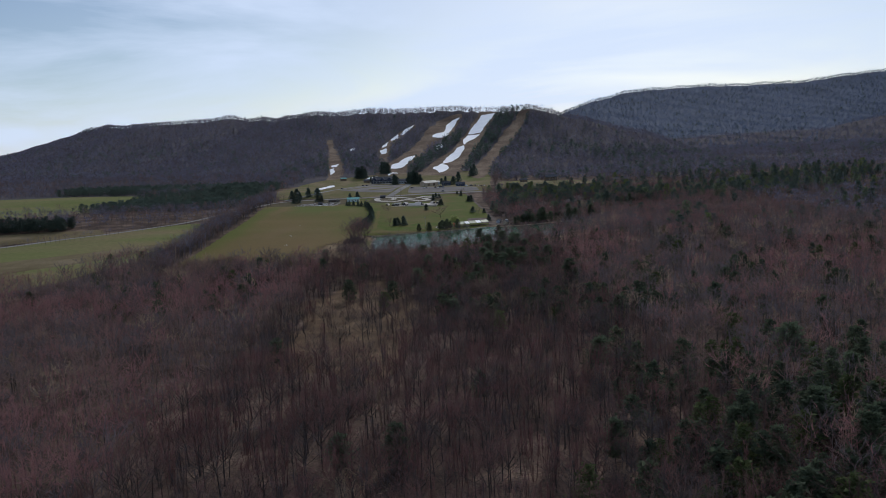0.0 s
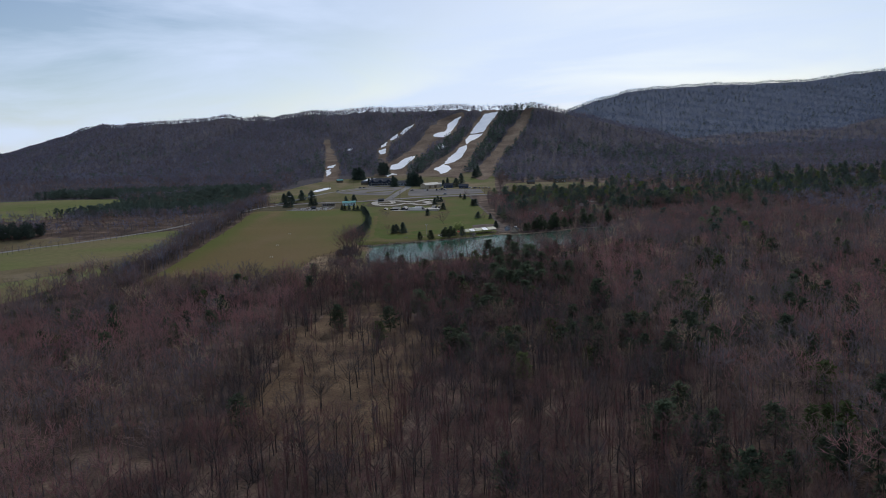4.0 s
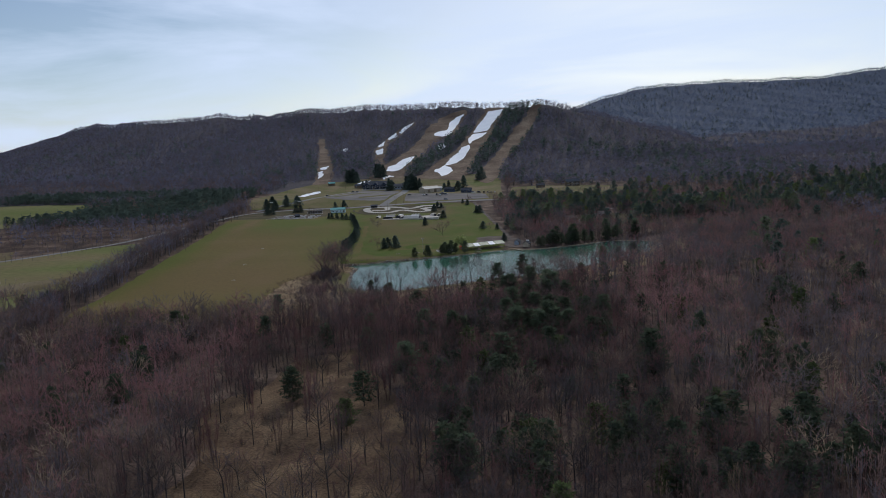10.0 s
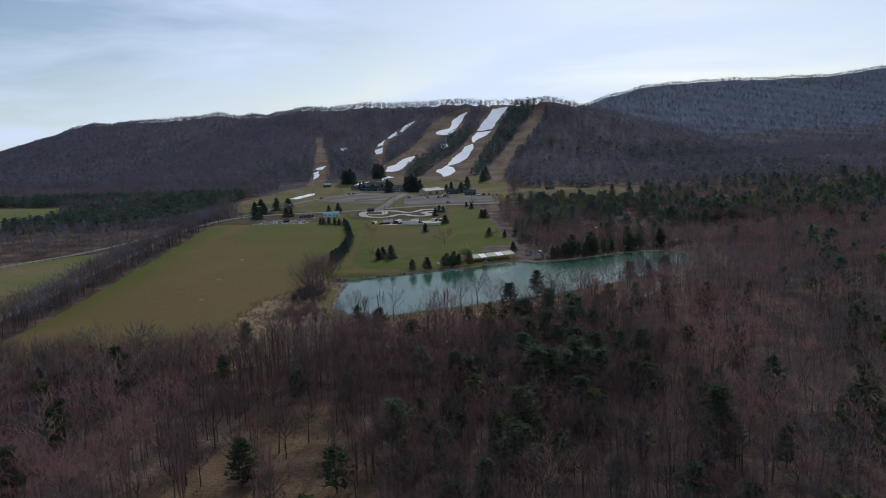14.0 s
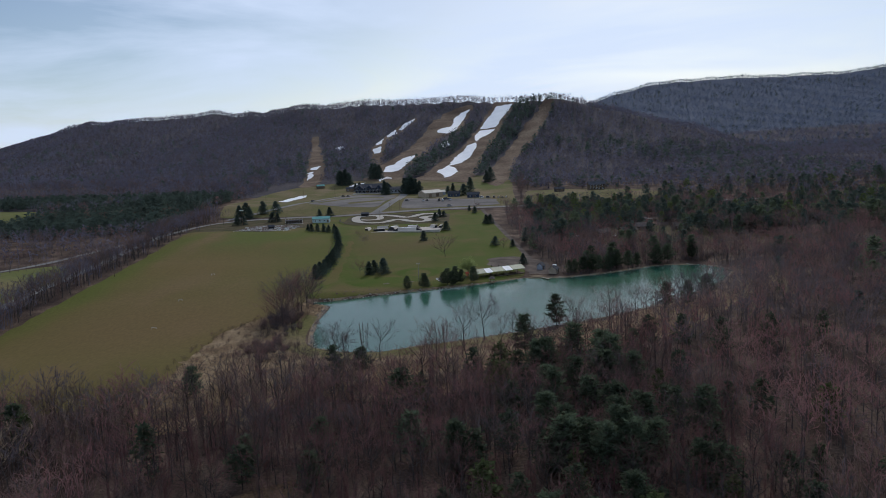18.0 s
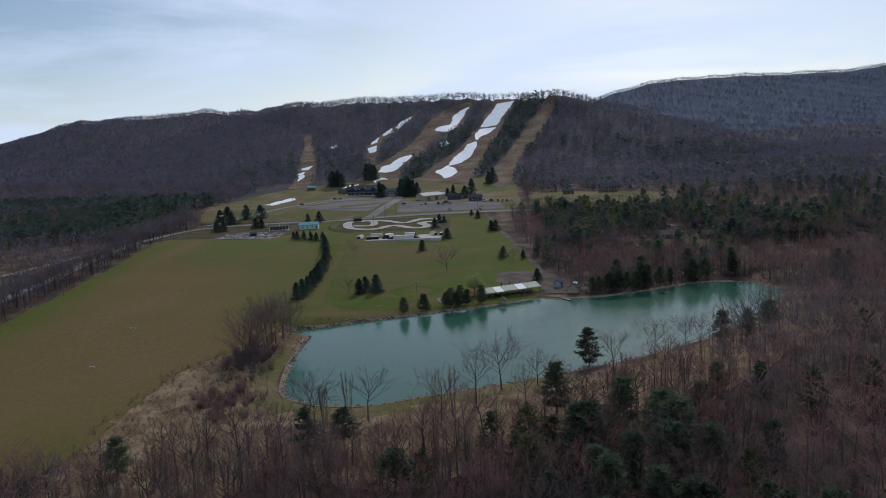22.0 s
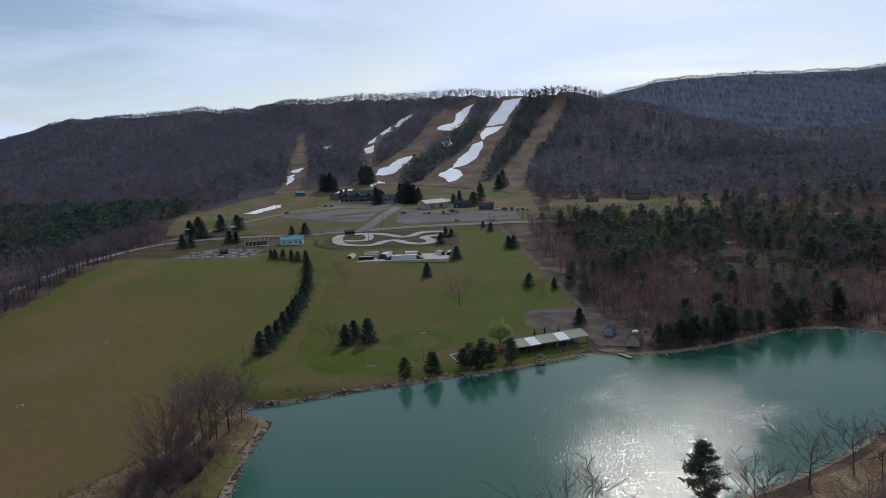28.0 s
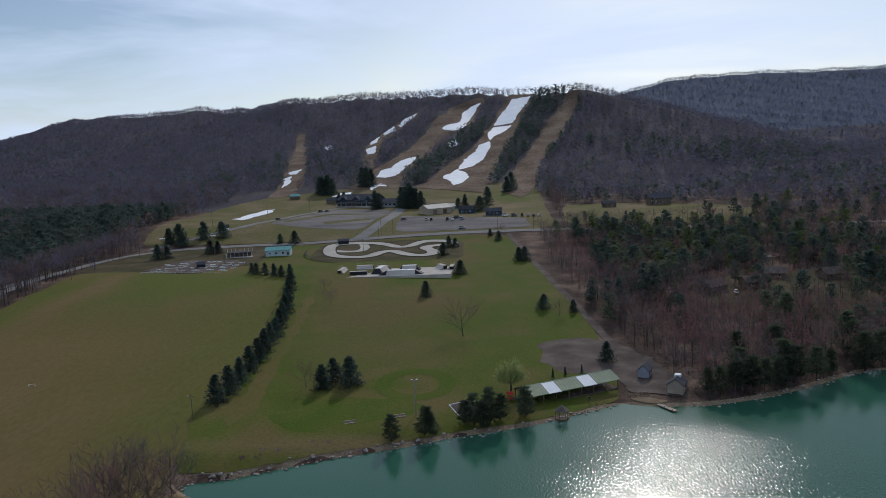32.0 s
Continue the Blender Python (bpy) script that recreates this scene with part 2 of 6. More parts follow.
M = {
    "litter": stuffs("leaf_litter", [(0.046, 0.03, 0.024), (0.082, 0.055, 0.042), (0.18, 0.125, 0.09)], 0.06, 0.95, 8, 22, 0.5, 0.25),
    # dark hill duff, cooled to put some haze into its colour
    "duff": stuffs("hazed_oak_duff", [(0.046, 0.042, 0.048), (0.072, 0.064, 0.07), (0.104, 0.09, 0.092)], 0.02, 0.95, 8, 22, 0.4, 0.25),
    "lush": stuffs("lush_grass", [(0.054, 0.088, 0.008), (0.066, 0.092, 0.012), (0.082, 0.092, 0.017)], 0.09, 0.95, 6, 20, 0.25, 0.08),
    "field": stuffs("field_grass", [(0.094, 0.097, 0.024), (0.117, 0.096, 0.03), (0.145, 0.102, 0.044)], 0.03, 0.95, 9, 30, 0.13, 0.0, stretch=(1, 0.4, 1), span=(0.36, 0.64),
                    drifts=[(-128, 615, 60, 70, (0.145, 0.095, 0.041)), (-150, 745, 50, 50, (0.138, 0.097, 0.036)), (-118, 868, 52, 30, (0.088, 0.104, 0.018)), (-82, 790, 14, 100, (0.095, 0.1, 0.021)), (-190, 740, 12, 200, (0.09, 0.106, 0.02))]),
    "lawn": stuffs("lawn_grass", [(0.068, 0.093, 0.013), (0.086, 0.095, 0.019), (0.116, 0.094, 0.032)], 0.045, 0.95, 8, 26, 0.2, 0.0, span=(0.36, 0.66),
                   drifts=[(-48, 848, 14, 34, (0.125, 0.088, 0.036)), (-34, 800, 24, 28, (0.118, 0.088, 0.034)), (-8, 822, 15, 18, (0.125, 0.088, 0.038)), (8, 930, 10, 28, (0.12, 0.09, 0.034)), (-24, 752, 26, 16, (0.108, 0.09, 0.03)), (-30, 674, 40, 5, (0.16, 0.115, 0.055)), (20, 760, 18, 22, (0.07, 0.094, 0.014))]),
    "base": stuffs("slope_grass", [(0.095, 0.1, 0.026), (0.132, 0.112, 0.048), (0.19, 0.14, 0.082)], 0.03, 0.95, 6, 20, 0.25, 0.1,
                   drifts=[(60, 1210, 26, 40, (0.085, 0.108, 0.022)), (-20, 1275, 70, 18, (0.15, 0.112, 0.07)), (-70, 1290, 40, 16, (0.15, 0.11, 0.07))]),
    "strip": stuffs("crop_grass", [(0.10, 0.125, 0.028), (0.14, 0.14, 0.05), (0.17, 0.13, 0.065)], 0.012, 0.95, 6, 40, 0.2, 0.1, stretch=(0.45, 1.6, 1)),
    "stubble": stuffs("tan_stubble", [(0.1, 0.078, 0.036), (0.135, 0.104, 0.054), (0.175, 0.135, 0.08)], 0.03, 0.95, 7, 30, 0.25, 0.1),
    "scrub": stuffs("dry_scrub", [(0.11, 0.07, 0.04), (0.19, 0.13, 0.074), (0.29, 0.21, 0.125)], 0.12, 0.95, 8, 14, 0.5, 0.3),
    "drygrass": stuffs("dry_grass", [(0.07, 0.044, 0.027), (0.11, 0.071, 0.043), (0.168, 0.114, 0.067)], 0.1, 0.95, 8, 14, 0.5, 0.3),
    "run": stuffs("bare_ski_run", [(0.095, 0.064, 0.046), (0.142, 0.1, 0.07), (0.205, 0.152, 0.108)], 0.03, 0.95, 9, 12, 0.4, 0.2),
    "verge": stuffs("worn_verge", [(0.045, 0.046, 0.016), (0.07, 0.058, 0.028), (0.105, 0.08, 0.048)], 0.08, 0.95, 8, 12, 0.3, 0.1),
    "snow": stuffs("old_snow", [(0.78, 0.79, 0.80), (0.88, 0.88, 0.88)], 0.06, 0.6, 5, 10, 0.06, 0.15),
    "lot": stuffs("gravel_lot", [(0.11, 0.1, 0.094), (0.165, 0.15, 0.14), (0.22, 0.2, 0.175)], 0.05, 0.95, 8, 14, 0.18, 0.02, stretch=(0.5, 1.6, 1)),
    "asphalt": stuffs("worn_asphalt", [(0.17, 0.16, 0.15), (0.24, 0.228, 0.212)], 0.08, 0.9, 5, 12, 0.12),
    "gravel": stuffs("grey_gravel", [(0.072, 0.055, 0.047), (0.1, 0.079, 0.067), (0.15, 0.12, 0.098)], 0.12, 0.95, 6, 20, 0.25, 0.03),
    "concrete": stuffs("pale_concrete", [(0.42, 0.375, 0.325), (0.52, 0.47, 0.41)], 0.2, 0.85, 5, 9, 0.1),
    "track": stuffs("pale_track", [(0.36, 0.33, 0.285), (0.46, 0.42, 0.36)], 0.1, 0.85, 5, 9, 0.08),
    "kerb": stuffs("dark_tyre_kerb", [(0.03, 0.03, 0.032), (0.06, 0.055, 0.05)], 0.5, 0.9),
    "sand": stuffs("wet_sand", [(0.15, 0.11, 0.07), (0.22, 0.165, 0.105)], 0.3, 0.9, 5, 10, 0.2),
    "mud": stuffs("shore_earth", [(0.16, 0.115, 0.075), (0.28, 0.215, 0.14)], 0.25, 0.95, 6, 8, 0.35, 0.1),
    "rock": stuffs("shore_rock", [(0.22, 0.19, 0.16), (0.38, 0.34, 0.3)], 0.9, 0.9, 5, 6, 0.3, 0.05, vary=0.35),
    "bark": stuffs("grey_bark", [(0.062, 0.053, 0.05), (0.12, 0.102, 0.092)], 0.8, 0.95, 4, 10, 0.3, vary=0.2),
    "twig": stuffs("grey_twigs", [(0.082, 0.07, 0.076), (0.135, 0.115, 0.122)], 0.05, 0.95, 3, 30, 0.3, vary=0.2, through_light=0.4),
    "twig_red": stuffs("budding_red_twigs", [(0.152, 0.08, 0.08), (0.23, 0.127, 0.122)], 0.05, 0.95, 3, 30, 0.3, vary=0.25, through_light=0.4),
    "twig_brown": stuffs("brown_twigs", [(0.128, 0.086, 0.079), (0.2, 0.136, 0.122)], 0.05, 0.95, 3, 30, 0.3, vary=0.2, through_light=0.4),
    # blue-grey of hillside haze put into the twig colour; some hedges share it
    "twig_haze": stuffs("haze_grey_twigs", [(0.112, 0.108, 0.146), (0.178, 0.17, 0.222)], 0.02, 0.95, 4, 30, 0.3, through_light=0.4),
    # blue of distance haze put into the far ridge's twig colour
    "twig_far_haze": stuffs("haze_blue_twigs", [(0.115, 0.142, 0.208), (0.165, 0.2, 0.282)], 0.01, 0.95, 4, 30, 0.3, through_light=0.4),
    # same haze blue put into the far ridge's ground
    "haze_duff": stuffs("haze_duff", [(0.06, 0.075, 0.105), (0.1, 0.12, 0.16)], 0.01, 0.95, 6, 22, 0.4, 0.25),
    "twig_pale": stuffs("pale_twigs", [(0.2, 0.15, 0.105), (0.29, 0.225, 0.16)], 0.05, 0.95, 3, 30, 0.3, vary=0.2, through_light=0.4),
    "needle": stuffs("pine_needles", [(0.066, 0.09, 0.06), (0.098, 0.124, 0.078), (0.14, 0.162, 0.1)], 0.12, 0.8, 4, 14, 0.4, vary=0.3, through_light=0.5),
    "needle_pale": stuffs("young_pine_needles", [(0.082, 0.108, 0.042), (0.125, 0.152, 0.062)], 0.12, 0.8, 4, 14, 0.4, vary=0.3, through_light=0.3),
    "spruce": stuffs("spruce_needles", [(0.056, 0.08, 0.068), (0.086, 0.114, 0.092)], 0.3, 0.8, 4, 8, 0.4, vary=0.25, through_light=0.5),
    "willow": stuffs("spring_willow_leaves", [(0.24, 0.28, 0.1), (0.36, 0.4, 0.16)], 0.4, 0.85, 4, 8, 0.3, through_light=0.4),
    "roof_green": stuffs("green_metal_roof", [(0.085, 0.14, 0.075), (0.12, 0.18, 0.1)], 0.25, 0.55, 4, 8, 0.12, spec=0.4),
    "panel": stuffs("white_roof_panel", [(0.78, 0.78, 0.77), (0.86, 0.86, 0.85)], 0.5, 0.5, 4, 8, 0.05),
    "timber": stuffs("weathered_timber", [(0.13, 0.095, 0.065), (0.22, 0.165, 0.115)], 1.5, 0.85, 4, 8, 0.25, vary=0.2),
    "plank": stuffs("pale_planks", [(0.34, 0.29, 0.22), (0.46, 0.4, 0.32)], 1.2, 0.85, 4, 8, 0.2, vary=0.2),
    "slate": stuffs("dark_shingle", [(0.05, 0.052, 0.058), (0.09, 0.09, 0.098)], 0.6, 0.9, 4, 10, 0.25, vary=0.2),
    "brownroof": stuffs("brown_shingle", [(0.10, 0.08, 0.07), (0.17, 0.14, 0.12)], 0.5, 0.9, 4, 10, 0.25, vary=0.2),
    "blue_wall": stuffs("dark_blue_siding", [(0.035, 0.05, 0.085), (0.055, 0.075, 0.12)], 0.4, 0.75, 4, 8, 0.15),
    "grey_wall": stuffs("grey_blue_siding", [(0.26, 0.29, 0.33), (0.35, 0.38, 0.42)], 0.5, 0.8, 4, 8, 0.12),
    "tan_wall": stuffs("tan_siding", [(0.34, 0.28, 0.21), (0.43, 0.36, 0.28)], 0.3, 0.8, 4, 8, 0.12),
    "white_wall": stuffs("white_siding", [(0.62, 0.62, 0.60), (0.76, 0.76, 0.74)], 0.4, 0.75, 4, 8, 0.08),
    "pale_roof": stuffs("pale_metal_roof", [(0.46, 0.42, 0.35), (0.56, 0.52, 0.45)], 0.2, 0.6, 4, 8, 0.1),
    "teal_roof": stuffs("teal_metal_roof", [(0.12, 0.30, 0.28), (0.17, 0.38, 0.35)], 0.3, 0.55, 4, 8, 0.1),
    "teal_wall": stuffs("pale_teal_siding", [(0.40, 0.50, 0.50), (0.50, 0.60, 0.60)], 0.4, 0.8, 4, 8, 0.1),
    "steel": stuffs("galvanised_steel", [(0.30, 0.30, 0.31), (0.42, 0.42, 0.43)], 1.0, 0.5, 4, 8, 0.1, metal=0.6),
    "black": stuffs("black_paint", [(0.02, 0.02, 0.022), (0.04, 0.04, 0.042)], 1.0, 0.6),
    "white": stuffs("white_paint", [(0.72, 0.72, 0.70), (0.82, 0.82, 0.80)], 1.0, 0.6, fine_mix=0.06),
    "red": stuffs("red_plastic", [(0.40, 0.03, 0.03), (0.5, 0.05, 0.04)], 1.0, 0.5, fine_mix=0.1),
    "blue": stuffs("blue_plastic", [(0.02, 0.05, 0.42), (0.03, 0.08, 0.55)], 1.0, 0.45, fine_mix=0.1),
    "turf": stuffs("green_carpet", [(0.05, 0.16, 0.07), (0.09, 0.22, 0.1)], 0.6, 0.9),
    "car_white": stuffs("white_car_paint", [(0.7, 0.7, 0.7), (0.8, 0.8, 0.8)], 1.0, 0.3, fine_mix=0.03, spec=0.5),
    "car_dark": stuffs("dark_car_paint", [(0.02, 0.022, 0.03), (0.04, 0.04, 0.05)], 1.0, 0.3, fine_mix=0.05, spec=0.5),
    "car_silver": stuffs("silver_car_paint", [(0.3, 0.31, 0.33), (0.38, 0.39, 0.41)], 1.0, 0.3, fine_mix=0.05, spec=0.5),
    "rubber": stuffs("tyre_rubber", [(0.02, 0.02, 0.02), (0.035, 0.035, 0.035)], 2.0, 0.9),
    "glass": stuffs("dark_glass", [(0.015, 0.018, 0.022), (0.03, 0.034, 0.04)], 1.0, 0.08, fine_mix=0.1, spec=0.6),
}

# lake water: teal body, rippled, with broken glints
water = bpy.data.materials.new("lake_water")
water.use_nodes = True
n, l = water.node_tree.nodes, water.node_tree.links
wb = n["Principled BSDF"]
wb.inputs["Roughness"].default_value, wb.inputs["IOR"].default_value = 0.125, 1.33
wb.inputs["Specular IOR Level"].default_value = 0.2
co = n.new("ShaderNodeTexCoord")
depth = n.new("ShaderNodeTexNoise")
depth.inputs["Scale"].default_value, depth.inputs["Detail"].default_value = 0.02, 4
shade = n.new("ShaderNodeValToRGB")
shade.color_ramp.elements[0].color, shade.color_ramp.elements[1].color = (0.022, 0.088, 0.053, 1), (0.03, 0.106, 0.066, 1)
wave = n.new("ShaderNodeTexNoise")
wave.inputs["Scale"].default_value, wave.inputs["Detail"].default_value, wave.inputs["Roughness"].default_value = 2.0, 1.5, 0.5
chop = n.new("ShaderNodeMapping")
chop.inputs["Scale"].default_value, chop.inputs["Rotation"].default_value = (1.0, 0.5, 1.0), (0, 0, 0.3)
ripple = n.new("ShaderNodeTexNoise")
ripple.inputs["Scale"].default_value, ripple.inputs["Detail"].default_value = 0.035, 3
calm = n.new("ShaderNodeMapRange")
calm.inputs["From Min"].default_value, calm.inputs["From Max"].default_value = 0.35, 0.6
calm.inputs["To Min"].default_value, calm.inputs["To Max"].default_value = 0.55, 1.0
# wind-ruffled reach in mid-lake, placed to fit glints in the camera's view, calmer outside
reach = n.new("ShaderNodeMapping")
reach.inputs["Scale"].default_value, reach.inputs["Location"].default_value = (1 / 46, 1 / 54, 0), (-60 / 46, -634 / 54, 0)
off_reach = n.new("ShaderNodeVectorMath")
off_reach.operation = "LENGTH"
gust = n.new("ShaderNodeMapRange")
gust.interpolation_type = "SMOOTHSTEP"
gust.inputs["From Min"].default_value, gust.inputs["From Max"].default_value, gust.inputs["To Min"].default_value, gust.inputs["To Max"].default_value = 0.3, 1.4, 1.0, 0.28
ruffle = n.new("ShaderNodeMath")
ruffle.operation = "MULTIPLY"
wbump = n.new("ShaderNodeBump")
wbump.inputs["Distance"].default_value = 0.155
for a, b in ((co.outputs["Object"], depth.inputs["Vector"]), (co.outputs["Object"], chop.inputs["Vector"]), (chop.outputs["Vector"], wave.inputs["Vector"]), (co.outputs["Object"], ripple.inputs["Vector"]),
             (depth.outputs["Fac"], shade.inputs["Fac"]), (shade.outputs["Color"], wb.inputs["Base Color"]), (wave.outputs["Fac"], wbump.inputs["Height"]),
             (ripple.outputs["Fac"], calm.inputs["Value"]), (co.outputs["Object"], reach.inputs["Vector"]), (reach.outputs["Vector"], off_reach.inputs[0]),
             (off_reach.outputs["Value"], gust.inputs["Value"]), (calm.outputs["Result"], ruffle.inputs[0]), (gust.outputs["Result"], ruffle.inputs[1]), (ruffle.outputs["Value"], wbump.inputs["Strength"]), (wbump.outputs["Normal"], wb.inputs["Normal"])):
    l.new(a, b)
M["water"] = water


# ---- the lie of the land ----
LAKE = [(-49, 568), (-36, 559), (-22, 556.5), (-9, 562), (18, 571), (36, 578), (56, 587), (76, 598), (102, 617), (139, 654), (161, 692), (152, 715),
        (130, 720), (119, 715), (103, 706), (87, 699), (70, 695), (58, 696), (47, 700), (29, 691), (19, 686), (0, 681), (-16, 675), (-30, 671),
        (-43, 666), (-55, 661), (-67, 660), (-62, 652), (-54, 646), (-55, 620), (-52.5, 587)]


def along(v, ks):
    """A smooth line through the knots (v, value)."""
    a, b = np.array([k[0] for k in ks], float), np.array([k[1] for k in ks], float)
    i = np.clip(np.searchsorted(a, v) - 1, 0, len(a) - 2)
    u = np.clip((v - a[i]) / (a[i + 1] - a[i]), 0, 1)
    return b[i] + (b[i + 1] - b[i]) * (0.5 * u + 0.5 * u * u * (3 - 2 * u))


def shore(x, y, outline=LAKE):
    """Distance to an outline, negative inside."""
    x, y = np.asarray(x, float), np.asarray(y, float)
    d, inside = np.full(np.broadcast(x, y).shape, 1e9), np.zeros(np.broadcast(x, y).shape, bool)
    for (ax, ay), (bx, by) in zip(outline, outline[1:] + outline[:1]):
        ex, ey = bx - ax, by - ay
        u = np.clip(((x - ax) * ex + (y - ay) * ey) / (ex * ex + ey * ey), 0, 1)
        d = np.minimum(d, np.hypot(x - ax - u * ex, y - ay - u * ey))
        if ay != by:
            inside ^= ((ay > y) != (by > y)) & (x < ax + (y - ay) * ex / ey)
    return np.where(inside, -d, d)


def rise(y, foot, crest, low, high):
    u = (y - foot) / (crest - foot)
    s = np.clip(u, 0, 1)
    return np.where(u < 0, low - 0.3 * (foot - y), np.where(u > 1, high - 0.2 * (y - crest), low + (high - low) * (0.47 * s + 0.53 * s * s)))


CREST = [(-2700, 4330), (-2400, 4300), (-1820, 4150), (-1450, 3650), (-1113, 3160), (-700, 2950), (-260, 2120), (30, 1830), (215, 1685), (450, 1690), (700, 1660), (960, 1700)]


def ground(x, y):
    """Height of the land: valley floor, the ski hill, its long left arm, the far ridge and the hill on the right."""
    x, y = np.asarray(x, float), np.asarray(y, float)
    z = along(y, [(-500, -8), (440, -7), (500, -4), (545, 0.6), (660, 1.0), (700, 2.2), (760, 4.8), (830, 8.8), (900, 11.5), (980, 14.5), (1072, 24.5),
                  (1140, 25.8), (1200, 29), (1315, 40), (2000, 46), (4500, 60)])
    z = z - along(y, [(560, 0), (690, 0.035), (850, 0.035), (1000, 0.015), (1300, 0.01)]) * np.clip(x, -200, 60)
    z = z + along(x, [(-700, 9), (-250, 0)]) * along(y, [(500, 0), (1000, 1)])
    z = z + 0.6 * np.sin(x * 0.031 + 1) * np.sin(y * 0.027) * along(y, [(440, 1), (540, 0.1), (1000, 0.1), (1300, 2)])
    arm = rise(y, along(x, [(-2800, 2700), (-2000, 2350), (-1500, 1850), (-1000, 1450), (-600, 1320), (-300, 1230), (250, 1230), (450, 1320), (1000, 1450)]),
               along(x, CREST), 31,
               along(x, [(-2800, 60), (-2600, 120), (-2380, 166), (-2222, 196), (-2061, 238), (-1913, 270), (-1830, 297), (-1700, 295), (-1450, 272), (-1113, 250), (-935, 244), (-800, 247), (-667, 236), (-517, 212), (-340, 200), (-260, 194), (-90, 183),
                         (30, 173), (215, 156), (266, 146), (328, 133), (373, 120), (417, 109), (462, 95), (506, 77), (551, 57), (600, 45), (700, 38), (900, 20)]))
    far = rise(y, 1900.0, 3500.0, 40, along(x, [(300, 40), (560, 192), (620, 235), (750, 276), (905, 309), (1140, 319), (1660, 314), (2100, 350), (2700, 395)]))
    spur = rise(y, 1500.0, 2300.0, 35, along(x, [(800, 20), (1000, 45), (1150, 75), (1300, 110), (1500, 130), (1900, 160), (2700, 190)]))
    hills = np.maximum(np.maximum(arm, far), spur)
    hills = hills + along(y, [(1250, 0), (1600, 1)]) * (3 * np.sin(x * 0.021) * np.sin(y * 0.013 + 1) + 2 * np.sin(x * 0.05 + y * 0.02))
    z = np.maximum(z, hills)
    d = shore(x, y)
    z = np.where(y > 530, np.maximum(z, 0.9 - 4.5 * np.clip((552 - y) / 22, 0, 1)), z)
    bank = np.clip(d / 7, -0.6, 1)
    return np.where(d < 7, np.where(d < 0, 2.5 * bank, z * np.clip(bank, 0, 1) ** 0.6), z)


def height(x, y):
    return float(ground(x, y))


# ---- mesh helpers ----
def sheet(name, verts, tris, mats, which=None, smooth=False):
    """A mesh object from arrays of corners and triangles."""
    verts, tris = np.asarray(verts, np.float32), np.asarray(tris, np.int32)
    me = bpy.data.meshes.new(name)
    me.vertices.add(len(verts))
    me.vertices.foreach_set("co", verts.ravel())
    me.loops.add(tris.size)
    me.loops.foreach_set("vertex_index", tris.ravel())
    me.polygons.add(len(tris))
    me.polygons.foreach_set("loop_start", np.arange(0, tris.size, tris.shape[1], dtype=np.int32))
    for m in mats:
        me.materials.append(M[m])
    if which is not None:
        me.polygons.foreach_set("material_index", np.asarray(which, np.int32))
    me.polygons.foreach_set("use_smooth", np.full(len(tris), smooth))
    me.update(calc_edges=True)
    return me


def part(name, bm, material, parent, label=""):
    """Links a bmesh as one mesh object under a thing or a part."""
    me = bpy.data.meshes.new(name)
    bm.to_mesh(me)
    bm.free()
    me.materials.append(M[material])
    ob = new(name, me)
    ob.parent = parent
    if label:
        tagged(ob, label)
    return ob


def thing(name, m, label, category, group="", kind=""):
    ob = new(name)
    ob.matrix_world = m
    return tagged(ob, label, category, group, kind)


def box(x0, x1, y0, y1, z0, z1, bevel=0.0):
    bm = bmesh.new()
    bmesh.ops.create_cube(bm, size=1, matrix=Matrix.Translation(((x0 + x1) / 2, (y0 + y1) / 2, (z0 + z1) / 2)) @ Matrix.Diagonal((x1 - x0, y1 - y0, z1 - z0, 1)))
    if bevel:
        bmesh.ops.bevel(bm, geom=bm.edges[:], offset=bevel, segments=1, affect="EDGES")
    return bm


def tube(points, radius, sides=6, tip=None):
    """A tapered tube through points."""
    bm, rings = bmesh.new(), []
    for k, p in enumerate(points):
        r = radius if tip is None else radius + (tip - radius) * k / (len(points) - 1)
        way = (Vector(points[min(k + 1, len(points) - 1)]) - Vector(points[max(k - 1, 0)])).normalized()
        q = way.to_track_quat("Z", "Y")
        rings.append([bm.verts.new(Vector(p) + q @ Vector((r * math.cos(a), r * math.sin(a), 0))) for a in (2 * math.pi * i / sides for i in range(sides))])
    for a, b in zip(rings, rings[1:]):
        for i in range(sides):
            bm.faces.new((a[i], a[(i + 1) % sides], b[(i + 1) % sides], b[i]))
    bm.faces.new(rings[0][::-1])
    bm.faces.new(rings[-1])
    return bm


def prism(outline, x0, x1):
    """An outline in y and z drawn out along x."""
    bm = bmesh.new()
    a = [bm.verts.new((x0, y, z)) for y, z in outline]
    b = [bm.verts.new((x1, y, z)) for y, z in outline]
    k = len(outline)
    for i in range(k):
        bm.faces.new((a[i], a[(i + 1) % k], b[(i + 1) % k], b[i]))
    bm.faces.new(a[::-1])
    bm.faces.new(b)
    bmesh.ops.recalc_face_normals(bm, faces=bm.faces[:])
    return bm


def joined(bms):
    """Several pieces in one bmesh."""
    out = bmesh.new()
    for bm in bms:
        me = bpy.data.meshes.new("piece")
        bm.to_mesh(me)
        bm.free()
        out.from_mesh(me)
        bpy.data.meshes.remove(me)
    return out


